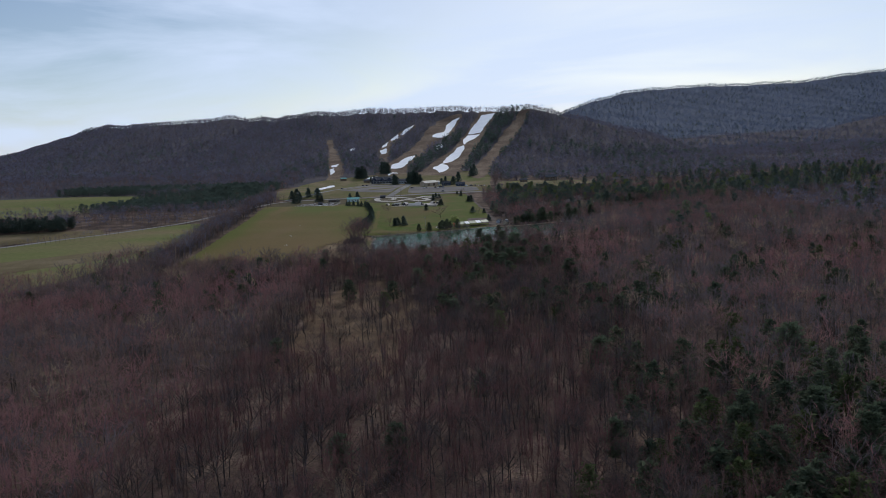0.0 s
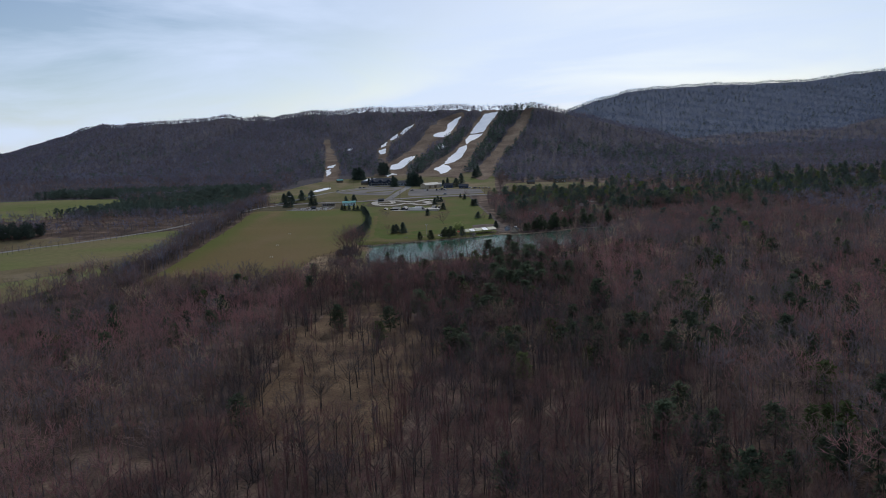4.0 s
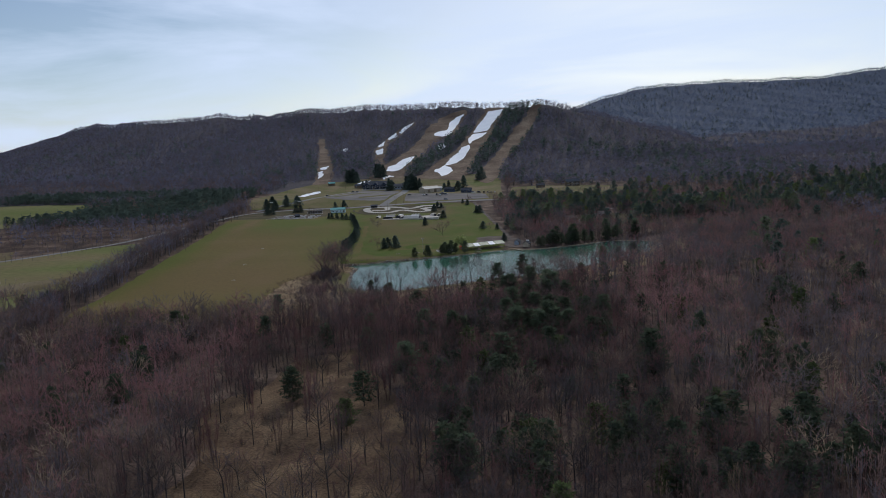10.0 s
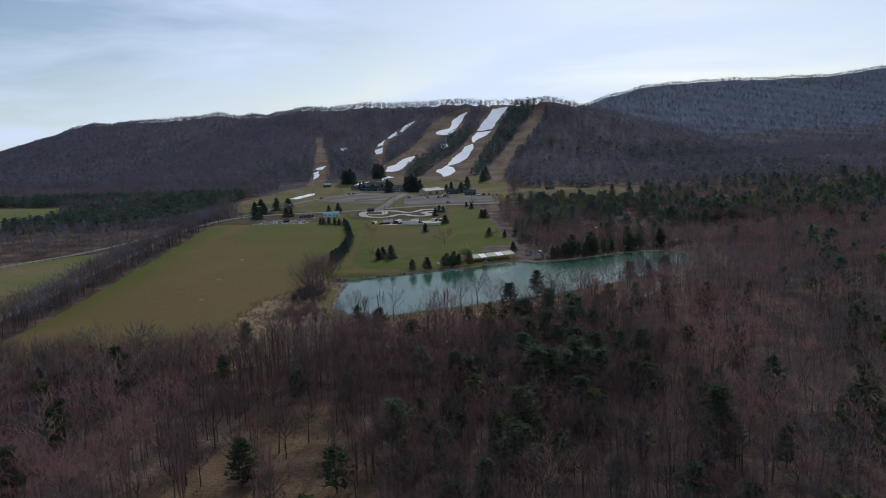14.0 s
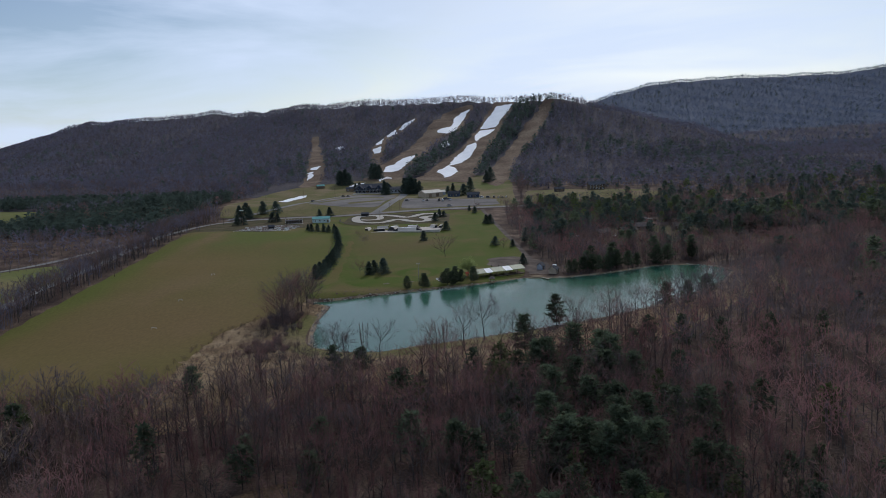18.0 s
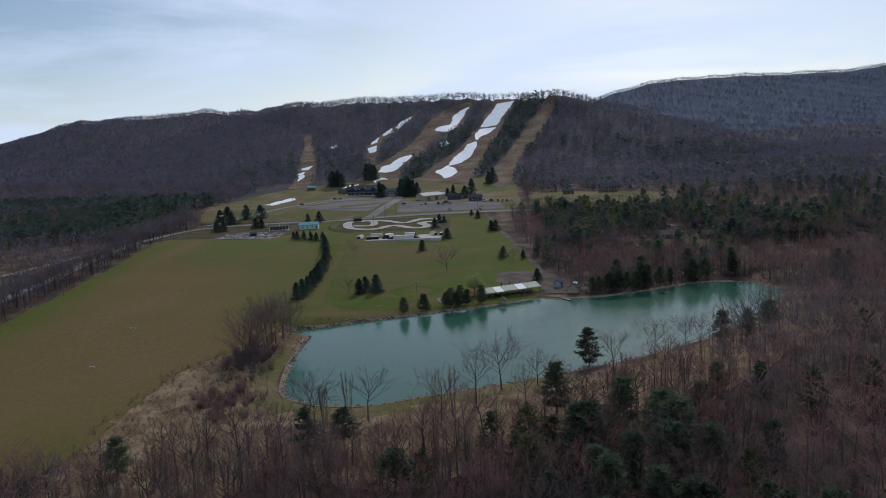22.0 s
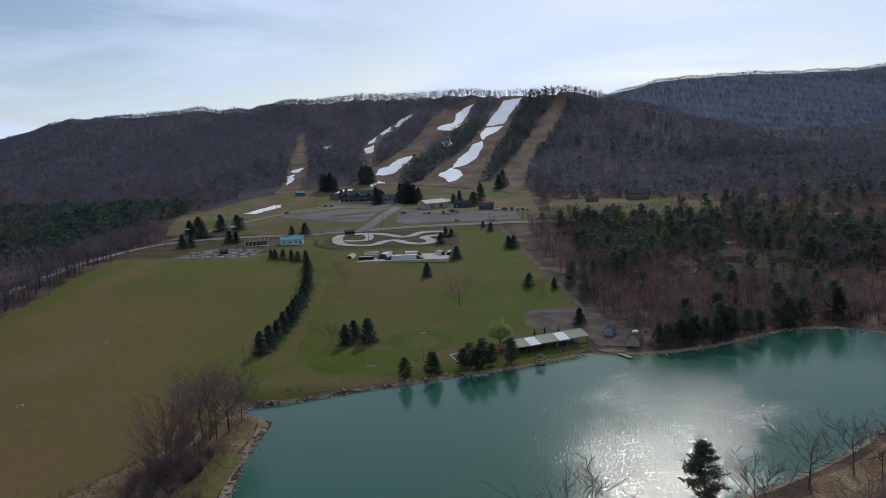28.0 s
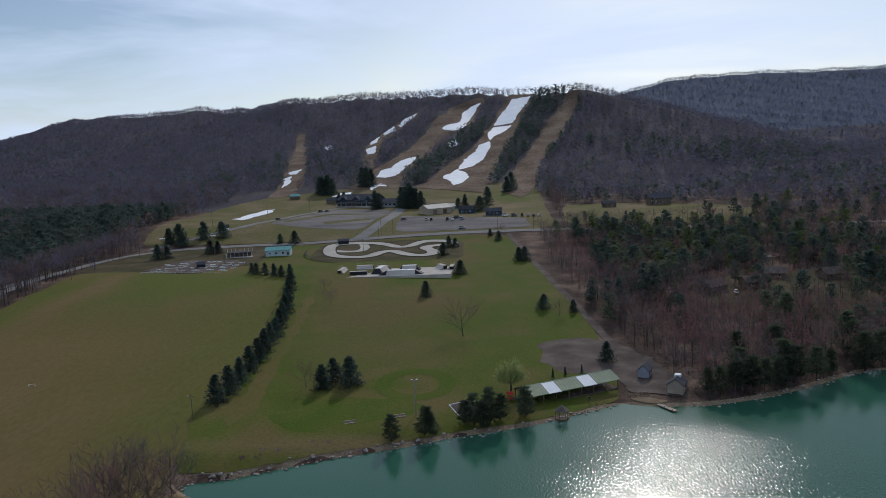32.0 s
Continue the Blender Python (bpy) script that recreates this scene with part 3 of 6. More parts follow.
def rounded(outline, step, cut=0.22):
    """The outline cut into short pieces with rounded corners and a little wander."""
    pts = [Vector(p) for p in outline]
    for _ in range(2):
        nxt = []
        for a, b in zip(pts, pts[1:] + pts[:1]):
            nxt += [a.lerp(b, cut), a.lerp(b, 1 - cut)]
        pts = nxt
    out = []
    for a, b in zip(pts, pts[1:] + pts[:1]):
        k = max(1, int((b - a).length / step))
        out += [a.lerp(b, i / k) for i in range(k)]
    return out


def drape(name, outline, lift, material, step, label, category, wander=0.0, kind="structure", cut=0.1):
    """A sheet laid on the land inside an outline."""
    from mathutils import geometry
    pts = rounded(outline, step, cut)
    if wander:
        pts = [p + wander * Vector((noise.noise((p.x / wander / 3, p.y / wander / 3, 1)), noise.noise((p.x / wander / 3, p.y / wander / 3, 7)))) for p in pts]
    ring = [(p.x, p.y) for p in pts]
    xs, ys = [p[0] for p in ring], [p[1] for p in ring]
    gx, gy = np.meshgrid(np.arange(min(xs), max(xs), step), np.arange(min(ys), max(ys), step))
    d = shore(gx, gy, ring)
    inner = [Vector((float(a), float(b))) for a, b in zip(gx[d < -0.4 * step], gy[d < -0.4 * step])]
    k = len(pts)
    verts, _, faces, _, _, _ = geometry.delaunay_2d_cdt([Vector(p) for p in ring] + inner, [(i, (i + 1) % k) for i in range(k)], [], 1, 1e-4)
    v = np.array([(p.x, p.y) for p in verts])
    z = ground(v[:, 0], v[:, 1]) + lift
    me = sheet(name, np.c_[v, z], [f for f in faces if len(f) == 3], [material], smooth=True)
    return tagged(new(name, me), label, category, kind=kind)


def ribbon(name, line, width, lift, material, label, category, closed=False, parent=None, kind="structure", aside=0.0):
    """A strip of that width along a line, laid on the land, with a slight crown."""
    pts = [Vector(p) for p in line]
    for _ in range(3):
        nxt = [] if closed else [pts[0]]
        for a, b in zip(pts, pts[1:] + (pts[:1] if closed else [])):
            nxt += [a.lerp(b, 0.25), a.lerp(b, 0.75)]
        pts = nxt if closed else nxt + [pts[-1]]
    dense = []
    for a, b in zip(pts, pts[1:] + (pts[:1] if closed else [])):
        k = max(1, int((b - a).length / 3))
        dense += [a.lerp(b, i / k) for i in range(k)]
    if not closed:
        dense.append(pts[-1])
    v, f, k = [], [], len(dense)
    for i, p in enumerate(dense):
        a, b = dense[(i - 1) % k if closed else max(i - 1, 0)], dense[(i + 1) % k if closed else min(i + 1, k - 1)]
        side = Vector((-(b - a).y, (b - a).x)).normalized()
        for s in (-0.5, 0, 0.5):
            q = p + side * (width * s + aside)
            v.append((q.x, q.y, height(q.x, q.y) + lift + (0.04 if s == 0 else 0)))
    for i in range(k if closed else k - 1):
        j = (i + 1) % k
        for s in (0, 1):
            f += [(3 * i + s, 3 * i + s + 1, 3 * j + s + 1), (3 * i + s, 3 * j + s + 1, 3 * j + s)]
    ob = new(name, sheet(name, v, f, [material], smooth=True))
    if parent:
        ob.parent = parent
        return ob
    return tagged(ob, label, category, kind=kind)


# ---- ground and water ----
def steps_out(fine0, fine1, step, low, high, grow=1.09):
    line = list(np.arange(fine0, fine1 + step, step))
    d, p = step, line[-1]
    while p < high:
        d = min(d * grow, 45)
        p += d
        line.append(p)
    d, p, front = step, line[0], []
    while p > low:
        d = min(d * grow, 45)
        p -= d
        front.append(p)
    return np.array(front[::-1] + line)


gxs, gys = steps_out(-215, 205, 4, -2900, 2900), steps_out(470, 1330, 4, -350, 4600, 1.05)
GX, GY = np.meshgrid(gxs, gys)
GZ = ground(GX, GY)
cols = len(gxs)
idx = (np.arange(len(gys) - 1)[:, None] * cols + np.arange(cols - 1)[None, :]).ravel()
tri = np.concatenate([np.c_[idx, idx + 1, idx + cols + 1], np.c_[idx, idx + cols + 1, idx + cols]])
# hill ground takes duff tinted for haze, bluer on the far ridge
tagged(new("ground", sheet("ground", np.c_[GX.ravel(), GY.ravel(), GZ.ravel()], tri, ["litter", "duff", "haze_duff"],
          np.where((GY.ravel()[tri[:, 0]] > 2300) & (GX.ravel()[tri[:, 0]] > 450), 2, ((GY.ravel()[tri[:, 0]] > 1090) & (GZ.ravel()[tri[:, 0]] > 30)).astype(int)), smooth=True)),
       "brown leaf-littered valley floor rising into wooded ridges", "ground", kind="structure")
wx, wy = np.meshgrid(np.arange(-85, 180, 15.0), np.arange(545, 740, 15.0))
wc = wx.shape[1]
wi = (np.arange(wx.shape[0] - 1)[:, None] * wc + np.arange(wc - 1)[None, :]).ravel()
keep = (shore(wx, wy).ravel()[wi] < 32)
wi = wi[keep]
tagged(new("water", sheet("water", np.c_[wx.ravel(), wy.ravel(), np.zeros(wx.size)], np.concatenate([np.c_[wi, wi + 1, wi + wc + 1], np.c_[wi, wi + wc + 1, wi + wc]]), ["water"])),
       "rippled teal lake with sun glitter", "lake", kind="structure")

FIELD = [(-190, 512), (-158, 516), (-125, 512), (-104, 518), (-94, 536), (-93, 562), (-92, 592), (-85, 608), (-75, 626), (-66, 642), (-68, 664), (-73, 690), (-73, 755), (-77, 828), (-88, 897), (-115, 918), (-140, 890),
         (-172, 902), (-205, 900), (-197, 815), (-192, 700)]
LAWN = [(-68, 662), (-55, 662.5), (-43, 667.5), (-30, 672.6), (-16, 676.6), (0, 682.6), (19, 687.6), (29, 692.6), (47, 701.5), (50, 720), (52, 745), (54.6, 785), (50.5, 830), (45.6, 908), (42.6, 960), (39.6, 1002), (2, 1006), (-36, 1002), (-75, 994),
        (-108, 988), (-112, 920), (-88, 897), (-77, 828), (-73, 755), (-73, 690)]
BASE = [(-212, 1004), (-230, 1100), (-205, 1215), (-170, 1262), (-110, 1292), (-40, 1300), (20, 1296), (70, 1290), (92, 1235), (82, 1120), (75, 1016), (-10, 1013), (-110, 1000)]
RIGHT_LAWN = [(84, 1026), (90, 1085), (98, 1114), (140, 1110), (174, 1098), (198, 1076), (232, 1042), (210, 1008), (157, 1013), (118, 1016)]
STRIP = [(-262, 500), (-236, 545), (-212, 620), (-224, 740), (-250, 770), (-345, 685), (-520, 585), (-640, 480), (-520, 380), (-360, 420)]
FAR_FIELD = [(-430, 896), (-404, 1010), (-428, 1092), (-540, 1110), (-680, 1085), (-800, 1010), (-700, 900), (-560, 840)]
TAN_FIELD = [(-560, 610), (-520, 690), (-430, 736), (-393, 744), (-349, 745), (-336, 752), (-318, 715), (-350, 690), (-420, 656)]
SCRUB = [(-99, 516), (-100, 534), (-98, 575), (-95, 598), (-84, 618), (-64, 654), (-55, 648), (-58, 618), (-57, 585), (-52, 563), (-36, 553), (-60, 528), (-84, 506)]
CLEARING = [(-60, 270), (-72, 330), (-76, 390), (-58, 450), (-30, 460), (-24, 410), (-6, 350), (-12, 300), (-28, 255)]
RUN_LEFT = [(-252, 1812), (-222, 1614), (-205, 1484), (-191, 1360), (-177, 1246), (-156, 1261), (-166, 1384), (-175, 1453), (-204, 1614), (-238, 1808)]
RUN_A = [(68, 1785), (20, 1772), (-9, 1698), (-25, 1627), (-50, 1554), (-69, 1473), (-90, 1432), (-98, 1341), (-100, 1290), (-50, 1284), (-44, 1390), (-28, 1449), (-14, 1535), (15, 1588), (43, 1615), (55, 1709), (74, 1762)]
RUN_B = [(118, 1768), (91, 1700), (69, 1621), (49, 1523), (23, 1464), (4, 1420), (-16, 1337), (-33, 1281), (8, 1255), (34, 1230), (42, 1270), (55, 1354), (68, 1424), (88, 1493), (110, 1588), (125, 1648), (150, 1728)]
RUN_E = [(200, 1700), (183, 1654), (150, 1583), (125, 1517), (100, 1426), (79, 1362), (52, 1240), (72, 1190), (86, 1242), (108, 1358), (129, 1438), (154, 1501), (175, 1558), (200, 1631), (220, 1684)]
RUN_C = [(-40, 1756), (-74, 1716), (-97, 1658), (-113, 1584), (-107, 1477), (-90, 1433), (-88, 1506), (-90, 1606), (-67, 1676), (-34, 1732)]
CAMP = [(112, 790), (110, 835), (150, 870), (195, 850), (190, 790), (150, 770)]
drape("meadow", FIELD, 0.2, "field", 5, "wide olive-brown mown hay field", "field", 2.0)
drape("park_lawn", LAWN, 0.12, "lawn", 4, "green park lawn with tan worn patches", "lawn", 0.4)
ribbon("lawn_ring", [(-12.6 + 10.5 * math.cos(a * 0.6283), 717 + 12 * math.sin(a * 0.6283)) for a in range(10)], 5.0, 0.17, "lush", "ring of darker lush grass on the lawn", "grass", closed=True)
drape("worn_strip", [(-62, 684), (-57, 700), (-59, 740), (-60, 790), (-63, 830), (-67, 830), (-64, 790), (-63.5, 740), (-64, 700)], 0.135, "field", 2.5, "worn brown grass beside the row of spruces", "grass", 2.5)
drape("lush_patch", [(-52, 690), (-38, 706), (-18, 704), (-6, 698), (-20, 690), (-40, 681)], 0.155, "lush", 3, "darker green grass by the lake bank", "grass", 4.0)
drape("road_verge", [(-208, 898), (-210, 945), (-192, 984), (-142, 992), (-108, 990), (-110, 918), (-140, 888), (-172, 900)], 0.06, "verge", 5, "worn brown-green verge round the mini golf", "verge", 1.0)
drape("base_lawn", BASE, 0.14, "base", 5, "dull green and tan grass at the foot of the ski hill", "lawn", 2.0)
drape("house_lawn", RIGHT_LAWN, 0.2, "base", 6, "pale green lawn round a far house", "lawn", 4.0)
drape("crop_strip", STRIP, 0.2, "strip", 9, "green and tan striped farm field", "field", 2.0)
drape("stubble_strip", [(-345, 590), (-288, 614), (-236, 641), (-231, 618), (-270, 570), (-312, 534), (-420, 470), (-470, 500), (-420, 550)], 0.3, "stubble", 7, "tan stubble strip across the farm field", "field", 1.0)
drape("tan_field", TAN_FIELD, 0.2, "stubble", 9, "pale tan field behind the farm road", "field", 3.0)
drape("far_field", FAR_FIELD, 0.3, "strip", 12, "pale green farm field before the wooded ridge", "field", 4.0)
SCRUB_BED = SCRUB[:-3] + [(-30, 545), (-40, 520), (-62, 500), (-90, 490)]
drape("scrub_bank", SCRUB_BED, 0.1, "scrub", 3, "straw-coloured brush and dry weeds beside the lake", "scrub", 3.0)
drape("bank_weeds", [(-44, 546), (-22, 549), (-6, 555), (20, 564), (56, 580), (102, 609), (130, 638), (134, 612), (92, 562), (58, 532), (20, 514), (-20, 508), (-44, 518)], 0.12, "scrub", 3, "tan dry weeds on the lake's wooded bank", "scrub", 4.0)
drape("clearing", CLEARING, 0.12, "drygrass", 5, "straw-coloured clearing of dry grass in the woods", "clearing", 14.0)
GLADE = [(168, 757), (172, 790), (205, 802), (262, 792), (250, 766), (200, 752)]
drape("brushy_glade", GLADE, 0.13, "drygrass", 5, "brown brushy opening in the woods by the lake", "clearing", 8.0)
drape("camp_lawn", CAMP, 0.15, "verge", 6, "grass between cabins under tall pines", "lawn", 5.0)
for nm, poly, lab in (("ski_run", RUN_LEFT, "narrow bare brown ski run on the wooded hill"), ("ski_run", RUN_A, "broad bare brown ski run with old snow"),
                      ("ski_run", RUN_B, "broad bare tan ski run with a tongue of snow"), ("ski_run", RUN_E, "narrow bare tan ski run without snow"), ("ski_run", RUN_C, "narrow snow-patched ski run between trees")):
    drape(nm, poly, 0.5, "run", 7, lab, "ski run", 7.0)
SNOW = [[(114, 1733), (144, 1722), (129, 1677), (114, 1644), (104, 1611), (74, 1619), (90, 1670), (101, 1690)], [(64, 1574), (74, 1610), (101, 1602), (84, 1568), (70, 1542), (64, 1516), (61, 1540)],
        [(61, 1512), (62, 1485), (46, 1421), (34, 1394), (14, 1374), (24, 1431), (41, 1474), (48, 1498)], [(-4, 1339), (6, 1354), (14, 1380), (24, 1354), (26, 1330), (18, 1297), (8, 1283), (4, 1311)],
        [(30, 1721), (48, 1750), (66, 1758), (54, 1725), (43, 1685), (31, 1612), (16, 1602), (-3, 1625), (8, 1646), (24, 1657), (31, 1686)],
        [(-79, 1369), (-79, 1417), (-67, 1427), (-59, 1455), (-49, 1474), (-35, 1481), (-42, 1437), (-50, 1405), (-56, 1369), (-69, 1360)],
        [(-111, 1573), (-96, 1586), (-95, 1538), (-105, 1539)], [(-109, 1605), (-97, 1646), (-96, 1609), (-105, 1596)], [(-94, 1665), (-76, 1709), (-74, 1676), (-88, 1652)], [(-72, 1700), (-61, 1730), (-39, 1742), (-51, 1712), (-66, 1688)],
        [(-197, 1445), (-182, 1458), (-184, 1428), (-192, 1427)], [(-183, 1337), (-194, 1406), (-188, 1417), (-181, 1368)], [(-185, 1654), (-173, 1664), (-163, 1628), (-174, 1625)], [(2, 1545), (17, 1552), (23, 1525), (10, 1509)],
        [(-89, 1324), (-82, 1312), (-70, 1325), (-63, 1300), (-74, 1294), (-78, 1275), (-81, 1295)], [(-115, 1249), (-109, 1270), (-103, 1267), (-96, 1275), (-96, 1254), (-105, 1249)],
        [(-176, 1109), (-165, 1096), (-160, 1125), (-154, 1152), (-156, 1173), (-163, 1168), (-172, 1144)]]
for k, poly in enumerate(SNOW):
    drape("snow_patch", poly, 0.95 if k < 14 else 0.5, "snow", 5, ("long tongue of old white snow on a ski run", "ragged patch of old white snow on brown grass")[k > 4], "snow", 3.0, kind="stuff", cut=0.06)

# roads, lots and paths
ROAD = [(-219, 560), (-218, 700), (-219, 820), (-220, 902), (-213, 950), (-193, 986), (-142, 995), (-104, 995), (-74, 1000), (-36, 1008), (2, 1012), (42, 1013), (66, 1013), (118, 1006), (174, 998), (300, 985)]
ribbon("road", ROAD, 7.0, 0.22, "asphalt", "grey two-lane country road", "road")
ribbon("drive_road", [(-200, 992), (-163, 1043), (-141, 1075), (-121, 1129), (-90, 1178), (-45, 1160)], 6.5, 0.3, "asphalt", "grey drive climbing to the ski lodge", "road")
ribbon("entrance_road", [(-62, 1002), (-52, 1040), (-42, 1085), (-40, 1150)], 9.0, 0.32, "asphalt", "pale asphalt entrance road to the lodge", "road")
ribbon("farm_road", [(-640, 560), (-420, 640), (-344, 684), (-250, 776), (-216, 905)], 6.0, 0.3, "asphalt", "pale farm road between fields", "road")
ribbon("cabin_lane", [(150, 1001), (153, 985), (157, 963), (160, 944), (166, 916), (172, 890)], 4.5, 0.22, "asphalt", "pale lane between pines to the cabins", "road")
ribbon("gravel_path", [(41, 1004), (44, 960), (47, 908), (52, 826), (55, 785), (57, 752), (59, 728), (61, 712)], 3.4, 0.2, "gravel", "grey gravel lane along the wood's edge", "path")
drape("parking_lot", [(-138, 1066), (-100, 1156), (-52, 1140), (-46, 1112), (-62, 1030), (-104, 1043)], 0.26, "lot", 4, "empty grey gravel parking lot in terraces", "parking lot", 1.0)
drape("parking_lot", [(-36, 1088), (0, 1068), (58, 1053), (60, 1022), (-38, 1019)], 0.26, "lot", 4, "grey gravel parking lot with a few cars", "parking lot", 1.0)
drape("gravel_yard", [(29, 735), (31, 754), (38, 763), (51, 762), (60, 754), (66, 735), (70, 712), (67, 701), (58, 704.5), (51.5, 707), (49, 723), (35, 724)], 0.17, "gravel", 3, "mauve-grey gravel yard behind the picnic pavilion", "yard", 2.5)
drape("sand_beach", [(50, 702), (52, 699.4), (57, 697), (60, 698.2), (55, 702)], 0.3, "sand", 1.5, "narrow strip of wet sand at the water", "beach", 0.5)
drape("grass_terrace", [(-128, 1075), (-98, 1118), (-60, 1108), (-60, 1101), (-95, 1108), (-122, 1068)], 0.3, "base", 4, "grass strip between parking terraces", "verge", 0.8)
drape("grass_terrace", [(-95, 1062), (-60, 1075), (-58, 1066), (-92, 1053)], 0.3, "base", 4, "grass strip between parking terraces", "verge", 0.8)


# ---- trees ----
class Sprig:
    """Gathers corners, triangles and the material of each triangle (0 wood, 1 foliage)."""

    def __init__(self, seed):
        self.rng, self.v, self.f, self.k = np.random.default_rng(seed), [], [], []

    def limb(self, p, q, r0, r1, sides, k=0):
        p, q = np.array(p, float), np.array(q, float)
        way = (q - p) / np.linalg.norm(q - p)
        a = np.cross(way, (0.3, 0.9, 0.2))
        a /= np.linalg.norm(a)
        b, n0 = np.cross(way, a), len(self.v)
        for c, r in ((p, r0), (q, r1)):
            for i in range(sides):
                t = 2 * math.pi * i / sides
                self.v.append(c + r * (math.cos(t) * a + math.sin(t) * b))
        for i in range(sides):
            j = (i + 1) % sides
            self.f += [(n0 + i, n0 + j, n0 + sides + j), (n0 + i, n0 + sides + j, n0 + sides + i)]
            self.k += [k, k]

    def sliver(self, p, q, w, k=1):
        p, q = np.array(p, float), np.array(q, float)
        side = np.cross(q - p, self.rng.normal(size=3))
        side *= w / 2 / (np.linalg.norm(side) + 1e-9)
        n0 = len(self.v)
        self.v += [p + side, p - side, q]
        self.f.append((n0, n0 + 1, n0 + 2))
        self.k.append(k)

    def leaf(self, p, size, flat=0.5, k=1):
        r, n0 = self.rng, len(self.v)
        a, b = r.normal(size=3) * (1, 1, flat), r.normal(size=3) * (1, 1, flat)
        a, b = a / np.linalg.norm(a), b / np.linalg.norm(b)
        self.v += [p - 0.5 * size * a, p + 0.6 * size * a, p + size * b]
        self.f.append((n0, n0 + 1, n0 + 2))
        self.k.append(k)

    def done(self):
        return np.array(self.v), np.array(self.f), np.array(self.k)


def bare_tree(seed, lod, spread=0.3, fork=0.4, dense=False):
    """A leafless tree 10 m high: a trunk that forks into limbs, boughs, branches and a haze of twigs."""
    s = Sprig(seed)
    r, h = s.rng, 10.0
    if lod == 2:
        s.sliver((0, 0, 0), (0, 0, 6), 0.22, 0)
        for i in range(16):
            u, az = r.random() ** 0.8, r.random() * 6.28
            wide = 2.7 * math.sin(math.pi * (0.18 + 0.8 * u)) * r.random() ** 0.5
            s.leaf(np.array((1.25 * wide * math.cos(az), 1.25 * wide * math.sin(az), h * (0.24 + 0.6 * u))), 1.3 * (0.6 + 0.7 * r.random()), 1.3)
        return s.done()
    bend = r.normal(size=2) * 0.35
    low, top = np.array((bend[0] * 0.3, bend[1] * 0.3, h * fork)), np.array((bend[0], bend[1], h * max(0.6, fork + 0.15)))
    s.limb((0, 0, 0), low, 0.15, 0.11, (6, 3)[lod])
    s.limb(low, top, 0.11, 0.05, (5, 3)[lod])
    kids = ((3, 3, 3), (3, 5))[lod] if not dense else (4, 4, 4)
    widths = ((0.09, 0.07, 0.055, 0.048), (0.12, 0.1, 0.115))[lod]

    def grow(p, way, length, level):
        way = way / np.linalg.norm(way)
        mid = p + way * length * 0.5
        q = mid + (way + r.normal(size=3) * 0.16 + (0, 0, 0.22)) * length * 0.5
        if lod == 0 and level == 0:
            s.limb(p, mid, 0.06, 0.045, 3)
            s.limb(mid, q, 0.045, 0.02, 3)
        else:
            s.sliver(p, q, widths[level], 0 if level == 0 or (lod == 0 and level == 1) else 1)
        if level < len(kids):
            for c in range(kids[level]):
                w = 0.35 + 0.65 * (c + r.random()) / kids[level]
                base = p + (mid - p) * w * 2 if w < 0.5 else mid + (q - mid) * (w * 2 - 1)
                grow(base, way + r.normal(size=3) * (0.62, 0.62, 0.4) + (0, 0, 0.18), length * (0.48 + 0.22 * r.random()), level + 1)

    count = (9, 6)[lod]
    for i in range(count):
        v = (i + r.random()) / count
        az, up = i * 2.4 + r.random(), 0.55 + 0.9 * v
        grow(low + (top - low) * v, np.array((math.cos(az), math.sin(az), up)), h * spread * (1.12 - 0.25 * v) * (0.8 + 0.35 * r.random()), 0)
    grow(top, np.array((bend[0] * 0.1, bend[1] * 0.1, 1.0)), h * 0.32, 0)
    return s.done()


def sapling(seed, lod):
    """A clump of slim upright stems 10 m high with brushy tops."""
    s = Sprig(100 + seed)
    r = s.rng
    for i in range((6, 4, 13)[lod]):
        az, lean = i * 1.3 + r.random(), (0.4, 0.4, 0.3)[lod] + (1.1, 1.1, 2.4)[lod] * r.random()
        p = np.array((0.35 * math.cos(az), 0.35 * math.sin(az), 0))
        q = np.array((lean * math.cos(az), lean * math.sin(az), 6.5 + 3.5 * r.random()))
        if lod == 1:
            s.sliver(p, q, 0.13, 1)
        else:
            s.limb(p, q, 0.04, 0.012, 3, 1)
        for c in range((62, 17, 110)[lod]):
            b = p + (q - p) * (0.3 + 0.7 * r.random() ** 0.7)
            s.sliver(b, b + np.array((r.normal() * 0.34, r.normal() * 0.34, 0.55 + 0.8 * r.random())) * (1, 1, 1.3)[lod], (0.05, 0.14, 0.06)[lod])
    return s.done()


